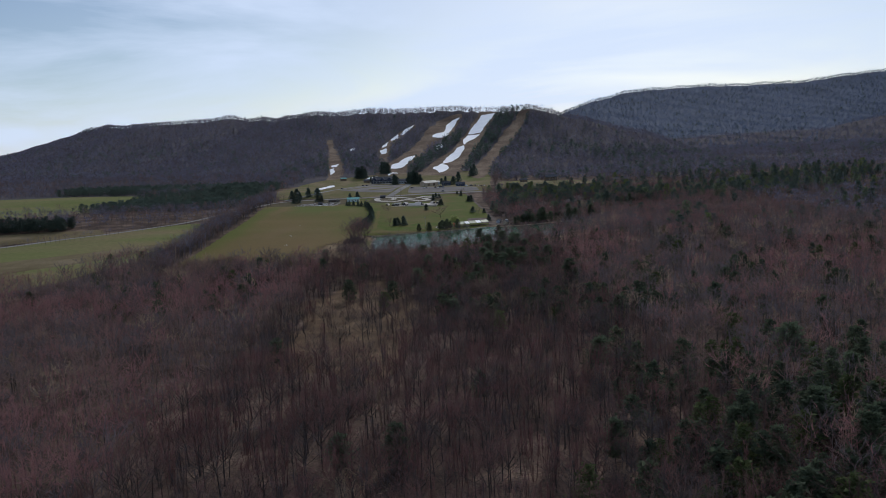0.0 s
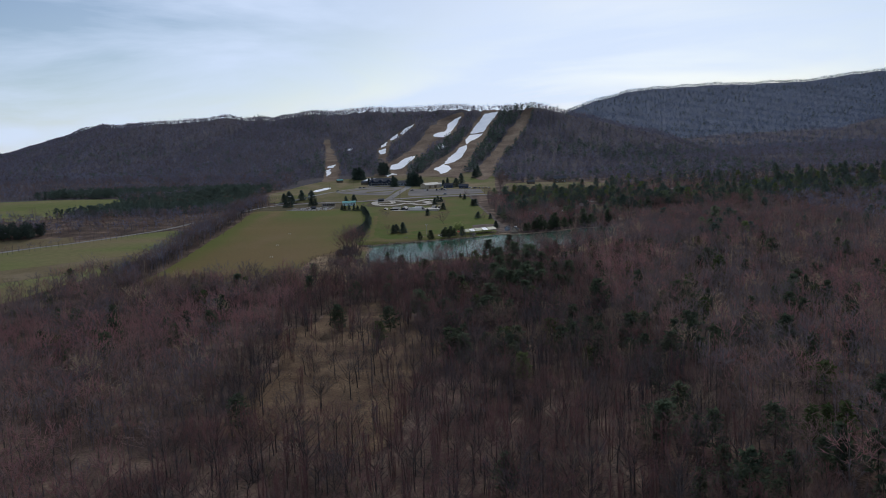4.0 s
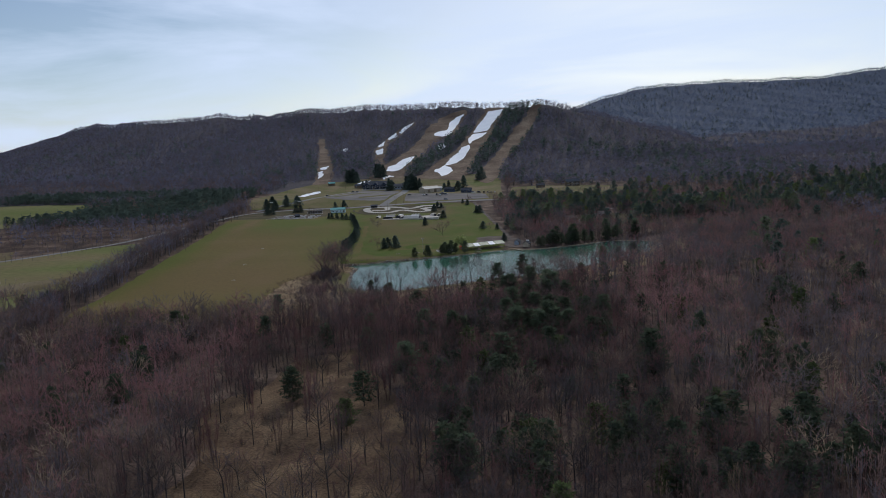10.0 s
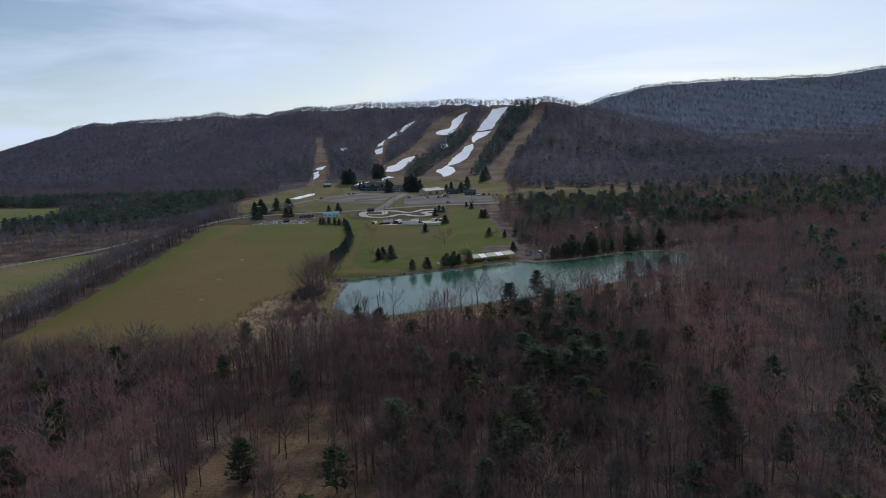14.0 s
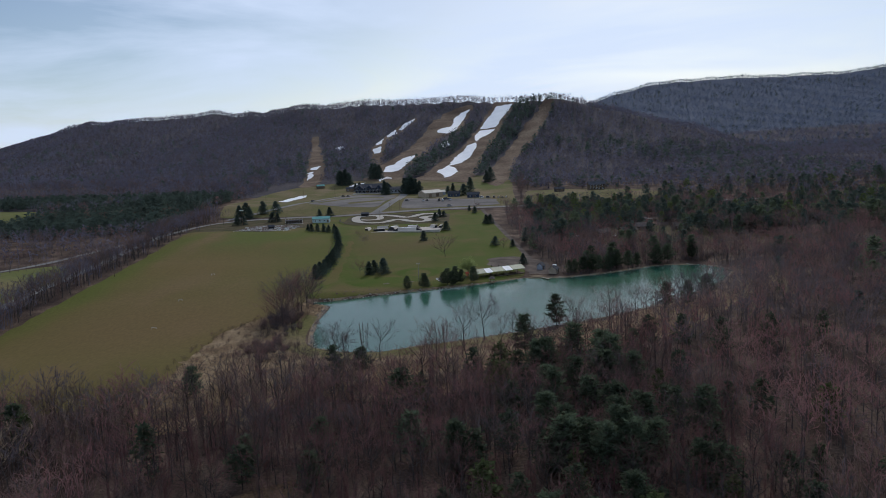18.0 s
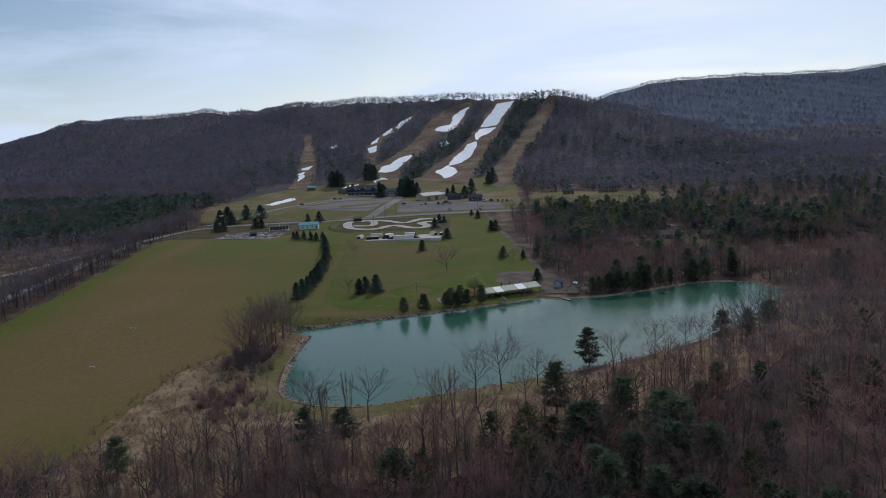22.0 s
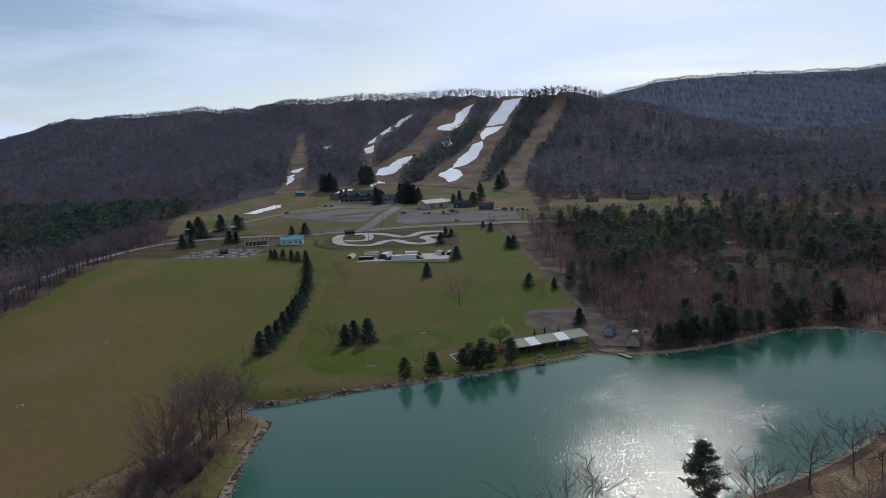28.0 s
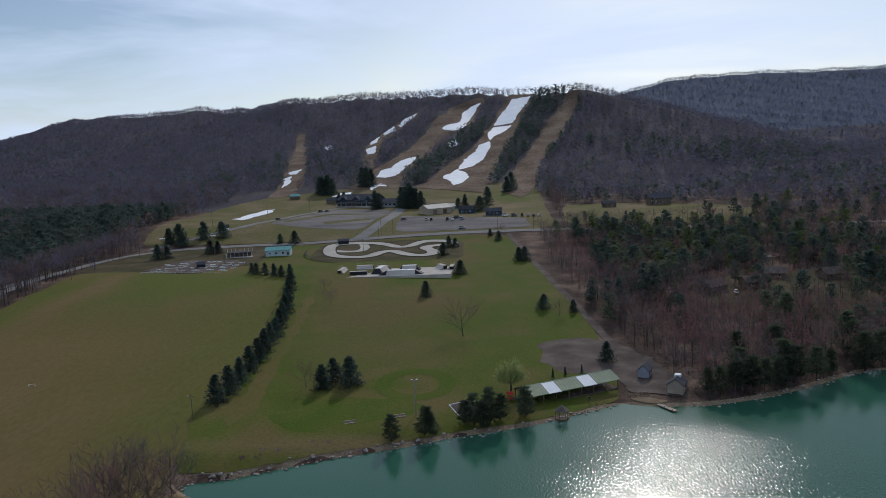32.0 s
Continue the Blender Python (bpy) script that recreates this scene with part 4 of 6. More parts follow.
def pine_tree(seed, lod, low=0.2, wide=0.24):
    """A white pine 10 m high: trunk and soft uneven tiers of needle sprays, broadest below the middle."""
    s = Sprig(seed)
    r, h = s.rng, 10.0
    if lod < 2:
        s.limb((0, 0, 0), (0.1, 0.05, h * 0.55), 0.17, 0.1, (7, 3)[lod])
        s.limb((0.1, 0.05, h * 0.55), (0, 0, h * 0.97), 0.1, 0.02, (6, 3)[lod])
    else:
        s.sliver((0, 0, 0), (0, 0, h * 0.8), 0.4, 0)
    tiers = (15, 12, 5)[lod]
    lean = r.normal(size=2) * 0.25
    for t in range(tiers):
        u = low + (0.97 - low) * (t + 0.5 * r.random()) / tiers
        v = (u - low) / (1 - low)
        reach = h * wide * 0.92 * (0.1 + (1 - v) ** 0.7) * min(1, 2.6 * v + 0.5)
        for b in range((9, 7, 3)[lod]):
            az, long = r.random() * 6.28, reach * (0.6 + 0.5 * r.random() + 0.25 * (r.random() < 0.12))
            root = np.array((lean[0] * v, lean[1] * v, h * u))
            tip = root + np.array((math.cos(az) * long, math.sin(az) * long, long * (0.05 + 0.25 * r.random())))
            if lod == 0:
                s.limb(root, tip, 0.035, 0.01, 3)
            for c in range((9, 7, 2)[lod]):
                w = 0.25 + 0.78 * r.random() ** 0.8
                p = root + (tip - root) * w + r.normal(size=3) * (0.22, 0.22, 0.1) * (1, 1.1, 1.8)[lod]
                if lod == 0:
                    out = (tip - root) / np.linalg.norm(tip - root)
                    for d in range(2):
                        s.sliver(p, p + out * 0.3 + r.normal(size=3) * (0.36, 0.36, 0.2) + (0, 0, 0.16), 0.2)
                s.leaf(p, (0.46, 0.74, 1.9)[lod] * (0.6 + 0.7 * r.random()), 0.5)
    for c in range((10, 4, 2)[lod]):
        s.leaf(np.array((lean[0], lean[1], h * (0.93 + 0.06 * r.random()))) + r.normal(size=3) * 0.1, (0.3, 0.5, 0.8)[lod], 1.5)
    return s.done()


def spruce_tree(seed, lod=0, wide=0.27):
    """A dense conical spruce 10 m high, with boughs down to the ground."""
    s = Sprig(seed)
    r, h = s.rng, 10.0
    s.limb((0, 0, 0), (0, 0, h * 0.95), 0.16, 0.02, 5)
    tiers = (20, 9)[lod]
    for t in range(tiers):
        u = 0.04 + 0.93 * (t + 0.5 * r.random()) / tiers
        reach = h * wide * 1.18 * (1.02 - u) ** 0.72
        for b in range((13, 7)[lod]):
            az, long = r.random() * 6.28, reach * (0.75 + 0.45 * r.random())
            tip = np.array((math.cos(az) * long, math.sin(az) * long, max(0.05, h * u - long * 0.12)))
            for c in range((7, 4)[lod]):
                w = 0.15 + 0.88 * r.random()
                s.leaf(np.array((0, 0, h * u)) * (1 - w) + tip * w + r.normal(size=3) * 0.12, (0.62, 0.9)[lod] * (0.7 + 0.6 * r.random()), 0.6)
    for c in range(6):
        s.leaf(np.array((0, 0, h * (0.94 + 0.06 * r.random()))), 0.3, 2.0)
    return s.done()


def shrub(seed, lod=1):
    """A leafless bush 3 m high of stems from one root."""
    s = Sprig(seed)
    r = s.rng
    for i in range((40, 10)[lod]):
        az, out = r.random() * 6.28, r.random() ** 0.6
        p = np.array((math.cos(az) * 0.3, math.sin(az) * 0.3, 0))
        q = np.array((math.cos(az) * 1.5 * out, math.sin(az) * 1.5 * out, 3.0 * (1 - 0.45 * out * out) * (0.6 + 0.4 * r.random())))
        s.sliver(p, q, (0.06, 0.1)[lod], 0)
        for c in range((9, 4)[lod]):
            w = 0.35 + 0.65 * r.random()
            b = p + (q - p) * w
            s.sliver(b, b + r.normal(size=3) * 0.35 + (0, 0, 0.35), (0.04, 0.08)[lod])
    return s.done()


# last two: twigs with distance haze put into their colour
MATS = ["bark", "twig", "twig_red", "twig_brown", "twig_pale", "needle", "needle_pale", "spruce", "twig_haze", "twig_far_haze"]


def woods(name, templates, px, py, size, foliage, label, category="woods", seed=1, sink=0.1):
    """One mesh of many trees: templates by turns, each at its place, turned, sized and coloured."""
    rng = np.random.default_rng(seed)
    count = len(px)
    pick, turn = rng.integers(0, len(templates), count), rng.random(count) * 6.283
    pz = ground(px, py) - sink
    vs, fs, ks, base = [], [], [], 0
    for t, (v, f, k) in enumerate(templates):
        sel = np.nonzero(pick == t)[0]
        if not len(sel):
            continue
        c, s, z = np.cos(turn[sel])[:, None], np.sin(turn[sel])[:, None], (size[sel] / 10)[:, None]
        slim = z * (0.85 + 0.3 * rng.random(len(sel)))[:, None]
        x = (v[None, :, 0] * c - v[None, :, 1] * s) * slim + px[sel][:, None]
        y = (v[None, :, 0] * s + v[None, :, 1] * c) * slim + py[sel][:, None]
        vs.append(np.stack([x, y, v[None, :, 2] * z + pz[sel][:, None]], -1).reshape(-1, 3))
        fs.append((f[None] + (base + np.arange(len(sel)) * len(v))[:, None, None]).reshape(-1, 3))
        ks.append(np.where(k[None] == 0, 0, foliage[sel][:, None]).ravel())
        base += len(sel) * len(v)
    ob = new(name, sheet(name, np.concatenate(vs), np.concatenate(fs), MATS, np.concatenate(ks)))
    return tagged(ob, label, category, kind="stuff")


def scatter(x0, x1, y0, y1, step, seed, jitter=0.9):
    rng = np.random.default_rng(seed)
    gx, gy = np.meshgrid(np.arange(x0, x1, step), np.arange(y0, y1, step))
    return gx.ravel() + (rng.random(gx.size) - 0.5) * 2 * jitter * step * 0.5, gy.ravel() + (rng.random(gx.size) - 0.5) * 2 * jitter * step * 0.5, rng


def clear_of(px, py, outlines, margin=0.0):
    ok = np.ones(len(px), bool)
    for o in outlines:
        ok &= shore(px, py, o) > margin
    return ok


def patches(px, py, scale, shift):
    """Broad drifts, 0 to 1, by which kinds of trees gather."""
    a = np.sin(px / scale + shift) + np.sin(py / scale * 1.3 + 2 * shift) + np.sin((px + py) / scale * 0.7 + 3 * shift) + np.sin((px - 1.7 * py) / scale * 0.9 + shift)
    return 0.5 + a / 8


BARE = [[bare_tree(s, lod, 0.34 + 0.04 * (s % 4)) for s in range(n)] for lod, n in ((0, 9), (1, 10), (2, 8))]
BARE[0] += [sapling(s, 0) for s in range(6)]
BARE[1] += [sapling(s, 1) for s in range(6)]
PINE = [[pine_tree(s, lod, (0.1, 0.2, 0.14)[s % 3], (0.4, 0.46, 0.36)[s % 3]) for s in range(n)] for lod, n in ((0, 6), (1, 6), (2, 6))]
BUSH = [shrub(s) for s in range(6)]
OPEN = [FIELD, LAWN, BASE, RIGHT_LAWN, STRIP, FAR_FIELD]


def tree_thing(name, template, x, y, h, turn, label, category, group="", slim=1.0):
    """A tree as a thing of its own: trunk and crown, sharing the meshes of its kind."""
    root = thing(name, Matrix.LocRotScale((x, y, height(x, y) - 0.05), Euler((0, 0, turn)), (h / 10 * slim, h / 10 * slim, h / 10)), label, category, group)
    for nm, me in zip(("trunk", "crown"), template):
        ob = new(nm, me)
        ob.parent = root
    return root


def split_meshes(tpl, wood, leaf):
    v, f, k = tpl
    out = []
    for nm, kk, m in (("trunk", 0, wood), ("crown", 1, leaf)):
        used = np.unique(f[k == kk])
        remap = np.zeros(len(v), int)
        remap[used] = np.arange(len(used))
        out.append(sheet(nm, v[used], remap[f[k == kk]], [m]))
    return out


rngt = np.random.default_rng(11)
# near woods between the start and the lake
px, py, rng = scatter(-420, 470, 80, 700, 5.3, 3)
ok = (px > -0.66 * py - 70) & (px < 0.68 * py + 90) & clear_of(px, py, OPEN, 1.5) & (shore(px, py) > 9) & clear_of(px, py, [SCRUB], 0)
ok &= (py < 552) | ((px > along(py, [(552, 60), (640, 120), (700, 160)])) & (px < along(py, [(552, 153), (700, 173)])))
ok &= (shore(px, py, CLEARING) > -4) | (rng.random(len(px)) < 0.24)
gap = patches(px, py, 31, 0.7)
ok &= (rng.random(len(px)) < 0.66 + 0.7 * gap)
ok &= ~((shore(px, py) < 34) & (px < 60) & (rng.random(len(px)) < 0.86)) & ~((shore(px, py) < 30) & (px > 59) & (rng.random(len(px)) < 0.35))
px, py = px[ok], py[ok]
drift, drift2 = patches(px, py, 55, 2.0), patches(px, py, 38, 4.4)
roll = rng.random(len(px))
pinewood = np.where(px > 60, 0.05, 0.01) + np.where(px > 0, 0.11, 0.03) * (patches(px, py, 47, 5.2) > 0.64) + 0.12 * ((np.abs(px - 25) < 40) & (py > 380) & (py < 520)) + 0.22 * ((px > 50) & (py < 260))
is_pine = roll < np.where(py > 545, 0.025, pinewood)
tint = np.where(rng.random(len(px)) < 0.2 + 0.5 * (drift > 0.54), 2, np.where(rng.random(len(px)) < np.where(px > 100, 0.25, 0.5), 3, np.where(rng.random(len(px)) < 0.12, 4, 1)))
tall = 8.5 + 6.5 * rng.random(len(px)) + 2.5 * (drift2 - 0.5)
near = (np.abs(px) < 78) & (py < 552)
lone = ~is_pine & (np.hypot(px - 8, (py - 505) * 1.4) < 72)
lone_ids = np.nonzero(lone)[0][:290]
lone = np.zeros(len(px), bool)
lone[lone_ids] = True
sel = ~is_pine & near & ~lone
woods("bare_woods", BARE[0], px[sel], py[sel], tall[sel], tint[sel], "leafless grey and red-budded spring woods on leaf litter", seed=5)
sel = ~is_pine & ~near & ~lone
woods("bare_woods", BARE[1], px[sel], py[sel], tall[sel], tint[sel], "leafless grey-brown woods beside the farm fields", seed=6)
sel = is_pine
woods("pine_grove", PINE[1], px[sel], py[sel], tall[sel] * 0.95 + 0.5, np.where(rng.random(sel.sum()) < 0.2, 6, 5), "scattered dark green pines among bare trees", seed=7)
kinds = {t: [split_meshes(b, "bark", t) for b in BARE[0][:7]] for t in ("twig", "twig_red", "twig_brown")}
for i in lone_ids:
    t = ("twig_brown", "twig", "twig_red", "twig_brown", "twig")[tint[i]]
    tree_thing("bare_tree", kinds[t][int(i) % 7], float(px[i]), float(py[i]), float(tall[i]), float(rngt.random() * 6.28),
               {"twig": "leafless grey tree in the lakeside woods", "twig_red": "tree with reddish spring buds in the lakeside woods", "twig_brown": "leafless brown-twigged tree in the lakeside woods"}[t], "tree", "lakeside trees")

# woods beside and behind the start
ox, oy, rng = scatter(-700, 720, -330, 560, 10.5, 75)
ok = ((ox < -0.66 * oy - 68) | (ox > 0.68 * oy + 88) | (oy < 82)) & clear_of(ox, oy, OPEN, 3) & (np.hypot(ox, oy + 40) > 25)
ox, oy = ox[ok], oy[ok]
woods("bare_woods", BARE[2], ox, oy, 9 + 5 * rng.random(len(ox)), rng.choice([1, 3, 3, 2, 5], len(ox)), "leafless brown woods all round the valley", seed=76)

# slim trees crowding the meadow's near edge
bx, by, rng = scatter(-196, -84, 470, 514, 3.1, 91)
ok = clear_of(bx, by, [FIELD, SCRUB], 1.0) & (rng.random(len(bx)) < 0.6)
bx, by = bx[ok], by[ok]
woods("saplings", BARE[0][9:15] + BARE[0][:4], bx, by, 7 + 5.5 * rng.random(len(bx)), rng.choice([2, 3, 3, 4, 1], len(bx)), "slim mauve-brown trees along the meadow's edge", "saplings", 92)

# understorey brush
bx, by, rng = scatter(-260, 300, 100, 860, 6.5, 8)
ok = (bx > -0.6 * by - 40) & (bx < 0.6 * by + 60) & clear_of(bx, by, OPEN, 1) & (shore(bx, by) > 6) & (rng.random(len(bx)) < 0.6) & ((by < 552) | (bx > along(by, [(552, 60), (640, 110), (700, 165), (724, 70), (860, 60)])))
bx, by = bx[ok], by[ok]
woods("brush", BUSH, bx, by, 6 + 6 * rng.random(len(bx)), np.where(rng.random(len(bx)) < 0.25, 2, np.where(rng.random(len(bx)) < 0.5, 3, 4)), "tangled leafless brush under the trees", "brush", 9)

bx, by, rng = scatter(-112, -36, 500, 650, 2.1, 61)
ok = (shore(bx, by, SCRUB) < -0.5) & (rng.random(len(bx)) < 0.85) & (shore(bx, by) > 2)
bx, by = bx[ok], by[ok]
woods("dry_weeds", BUSH, bx, by, 2.5 + 6.0 * rng.random(len(bx)) ** 2, rng.choice([4, 4, 3, 3, 2], len(bx)), "clumps of dry straw-coloured weeds and bushes", "brush", 62)
bx, by, rng = scatter(0, 130, 536, 640, 2.6, 69)
ok = (shore(bx, by, [(4, 548), (18, 561), (56, 577), (102, 607), (128, 634), (124, 608), (84, 568), (50, 546), (20, 538)]) < 1) & (rng.random(len(bx)) < 0.8) & (shore(bx, by) > 2)
bx, by = bx[ok], by[ok]
woods("dry_weeds", BUSH, bx, by, 2 + 5 * rng.random(len(bx)) ** 2, rng.choice([4, 4, 3, 3, 2], len(bx)), "dry weeds on the wooded lake bank", "brush", 70)
bx, by, rng = scatter(-80, 0, 250, 465, 3.4, 63)
ok = (shore(bx, by, CLEARING) < 4) & (rng.random(len(bx)) < 0.7)
bx, by = bx[ok], by[ok]
woods("dry_weeds", BUSH, bx, by, 1.5 + 4.5 * rng.random(len(bx)) ** 2, rng.choice([4, 4, 3, 3, 2], len(bx)), "dry weeds and seedlings in a woodland clearing", "brush", 64)

# brush at the wood's edge by the lane and the lake, saplings on the near bank
bx, by, rng = scatter(58, 190, 694, 830, 3.6, 65)
ok = (bx > along(by, [(694, 70), (724, 66), (760, 61), (830, 57)])) & (shore(bx, by) > 1.0) & (rng.random(len(bx)) < np.where(by < 775, 0.75, 0.4))
bx, by = bx[ok], by[ok]
woods("brush", BUSH, bx, by, 4 + 7 * rng.random(len(bx)) ** 1.5, rng.choice([3, 3, 2, 8, 1], len(bx)), "leafless red-brown brush between lake and woods", "brush", 66)
bx, by, rng = scatter(-75, 60, 475, 528, 4.2, 67)
ok = (shore(bx, by) > 7) & (shore(bx, by, SCRUB) > 1) & (rng.random(len(bx)) < 0.8)
bx, by = bx[ok], by[ok]
woods("saplings", BARE[0][9:15], bx, by, 5 + 5 * rng.random(len(bx)), rng.choice([2, 2, 3, 3, 4], len(bx)), "slim pinkish-brown saplings on the bank", "saplings", 68)

bx = np.random.default_rng(79).uniform(69, 166, 130)
by = along(bx, [(66, 697), (82, 698.5), (92, 701), (102, 705.5), (120, 714), (138, 719), (150, 723), (166, 728)]) + np.random.default_rng(80).uniform(0.5, 9, 130)
ok = shore(bx, by) > 0.8
woods("shore_brush", BUSH, bx[ok], by[ok], 7 + 7 * np.random.default_rng(81).random(ok.sum()), np.random.default_rng(82).choice([8, 3, 3, 1, 5], ok.sum()), "dense dark bushes leaning over the far lake shore", "brush", 83)

# pines that stand out
pine_kinds = [split_meshes(b, "bark", "needle") for b in PINE[0]]
pale_kinds = [split_meshes(b, "bark", "needle_pale") for b in PINE[0][:3]]
PINES = [(-50, 398, 11), (-29, 370, 9), (-30, 453, 10), (-108, 401, 11), (-13, 416, 13), (1, 366, 12), (5, 331, 11), (21, 418, 14), (43, 457, 15), (71, 405, 15), (23, 303, 10), (-118, 488, 12),
         (-80, 521, 9), (-26, 530, 9), (30, 541, 13), (44, 529, 13.5), (52, 519, 14), (48, 587, 12), (66, 534, 9), (34, 514, 12), (58, 502, 13), (70, 473, 13), (19, 506, 11), (-49, 467, 9), (-30, 470, 11),
         (-7, 468, 12), (4, 459, 13), (45, 452, 14), (30, 456, 14), (40, 428, 13), (-14, 177, 11), (114, 239, 15), (93, 157, 14)]
for i, (x, y, h) in enumerate(PINES):
    pale = i in (1, 10, 22)
    tree_thing("pine_tree", (pale_kinds[i % 3] if pale else pine_kinds[i % 6]), x, y, h * 1.15, i * 1.7, ("yellow-green young pine among bare trees" if pale else "dark green white pine rising above bare woods"), "tree", "woodland pines")
for i, (x, y, h) in enumerate([(118, 210, 14), (70, 176, 12), (52, 244, 14), (93, 179, 15), (74, 160, 13), (-28, 175, 11), (40, 174, 12), (10, 226, 10), (103, 728, 12), (90, 727, 11), (129, 733, 14), (139, 905, 17),
                               (97, 601, 12), (108, 606, 11), (119, 614, 12), (152, 735, 13), (76, 702, 8), (108, 711, 10), (90, 705, 9), (121, 760, 14), (81, 703, 9), (86, 704, 10), (95, 706, 9), (101, 709, 11), (114, 715, 8), (73, 704, 7), (134, 722, 11), (150, 728, 12), (127, 719, 12), (84, 709, 11), (98, 712, 12)]):
    tree_thing("pine_tree", pine_kinds[(i + 2) % 6], x, y, h * (1.08 if y > 700 else 1), i * 2.1, "tall dark green pine at the edge of the woods", "tree", "woodland pines", 1.0)

gx, gy, rng = scatter(14, 62, 446, 516, 13, 44)
ok = (gx > along(gy, [(446, 30), (500, 22), (560, 26)])) & (gx < along(gy, [(446, 60), (520, 64), (560, 46)])) & (shore(gx, gy) > 9)
for i, (x, y) in enumerate(zip(gx[ok], gy[ok])):
    tree_thing("pine_tree", pine_kinds[i % 6], float(x), float(y), 13 + 4 * float(rng.random()), i * 1.1, "tall dark white pine in a grove by the lake", "tree", "lakeside pine grove")

# woods to the right of the lake and lane
px, py, rng = scatter(56, 760, 552, 1060, 5.0, 13)
edge = along(py, [(552, 150), (690, 172), (700, 76), (724, 66), (820, 58), (900, 54), (1000, 60), (1040, 90)])
ok = (px > edge + 1.5) & (px < 0.62 * py + 60) & (shore(px, py) > 5) & clear_of(px, py, [RIGHT_LAWN], 2) & ((shore(px, py, CAMP) > 0) | (rng.random(len(px)) < 0.25))
ok &= (shore(px, py, GLADE) > 0) | (rng.random(len(px)) < 0.2)
ok &= (np.abs(py - (1006 - (px - 118) * 0.12)) > 8) & ((np.abs(px - along(py, [(885, 172), (944, 160), (1001, 150)])) > 4) | (py < 885))
ok &= rng.random(len(px)) < np.where((px < 250) & (py < 1000), 0.95, 0.62)
px, py = px[ok], py[ok]
far_side = (py > 1012) | (px > 330)
is_pine = rng.random(len(px)) < np.clip(0.03 + 0.24 * (patches(px, py, 60, 0.4) > 0.5) * (py > 775) * (px > 78) + 0.07 * (py > 800) * (px > 78), 0, 0.6)
tint = np.where(far_side, rng.choice([8, 8, 1, 3], len(px)), np.where(rng.random(len(px)) < 0.28, 2, np.where(rng.random(len(px)) < 0.5, 3, 1)))
tall = np.where(py > 850, 7, 9) + 4 * rng.random(len(px))
sel = ~is_pine & ~far_side
woods("bare_woods", BARE[1], px[sel], py[sel], tall[sel], tint[sel], "leafless brown woods beyond the lake and lane", seed=14)
sel = ~is_pine & far_side
woods("bare_woods", BARE[2] + BARE[1][:3], px[sel], py[sel], tall[sel], tint[sel], "leafless brown woods on the valley floor", seed=15)
sel = is_pine
woods("pine_grove", PINE[1], px[sel], py[sel], tall[sel] + 1.5 + 4 * (rng.random(sel.sum()) < 0.2), rng.choice([7, 7, 5, 5, 6], sel.sum(), p=[0.3, 0.3, 0.2, 0.14, 0.06]), "tall dark green pines round the cabins", seed=16)

lx, ly = np.linspace(82, 236, 42), 1017 + 4 * np.sin(np.arange(42) * 2.3)
keep = np.abs(lx - 150) > 4
woods("bare_woods", BARE[1], lx[keep], ly[keep], 6.5 + 4 * np.abs(np.sin(np.arange(42) * 1.7))[keep], np.where(np.arange(42)[keep] % 3 == 0, 3, 1), "row of leafless trees between road and far lawn", seed=17)
lx, ly = np.array([112.0, 128, 186, 205, 216, 224, 190, 100]), np.array([1022.0, 1030, 1024, 1030, 1022, 1034, 1046, 1040])
woods("pine_grove", PINE[1], lx, ly, np.array([9.0, 7, 11, 12, 9, 10, 8, 6]), np.full(8, 7), "scattered dark pines on the far lawn", seed=18)

# hedgerow, left woods and plantation
hy = np.repeat(np.arange(505, 1000, 1.3), 2)
rng = np.random.default_rng(21)
hx = along(hy, [(520, -192), (600, -197), (700, -201), (820, -203), (900, -212), (1000, -216)]) + rng.normal(size=len(hy)) * 7.5 - 4
off_road = np.abs(hx - along(hy, [(520, -219), (700, -218), (820, -219), (902, -220), (950, -213), (1000, -190)])) > 4.8
off_road &= clear_of(hx, hy, [FIELD], 1.5)
hx, hy = hx[off_road], hy[off_road]
woods("hedgerow", BARE[1], hx, hy + rng.normal(size=len(hy)) * 2, 9 + 5.5 * rng.random(len(hy)), rng.choice([1, 8, 3], len(hy)), "row of leafless trees between field and road", "hedgerow", 22)
px, py, rng = scatter(-900, -222, 690, 1330, 7.5, 23)
ok = clear_of(px, py, [FAR_FIELD, STRIP, TAN_FIELD, FIELD, BASE], 3) & (shore(px, py, [(-640, 560), (-420, 640), (-344, 684), (-250, 776), (-216, 905), (-214, 906), (-252, 779), (-346, 688), (-640, 566)]) > 6)
ok &= (py > 760 - (px + 250) * -0.1) & (rng.random(len(px)) < np.where((py < 900) & (px < -300), 0.6, 0.95))
px, py = px[ok], py[ok]
dark = (py > 905 + 0.1 * (px + 220)) & (py < 1180) & (px > -560) & (px < -235) & (patches(px, py, 70, 1.9) > 0.33)
sel = ~dark
woods("bare_woods", BARE[1][:5] + BARE[1][-3:] + BARE[2], px[sel], py[sel], 9 + 5 * rng.random(sel.sum()), rng.choice([1, 8, 8, 3], sel.sum()), "leafless woods between farm fields and ridge", seed=24)
woods("pine_plantation", PINE[1][:2] + PINE[2], px[dark], py[dark], 10 + 4 * rng.random(dark.sum()), np.full(dark.sum(), 7), "dark green pine plantation at the foot of the ridge", seed=25)

hx = np.arange(-560, -246, 3.2)
hy = along(hx, [(-560, 583), (-420, 632), (-344, 676), (-300, 716), (-250, 768)]) + rng.normal(size=len(hx)) * 1.5 - 8
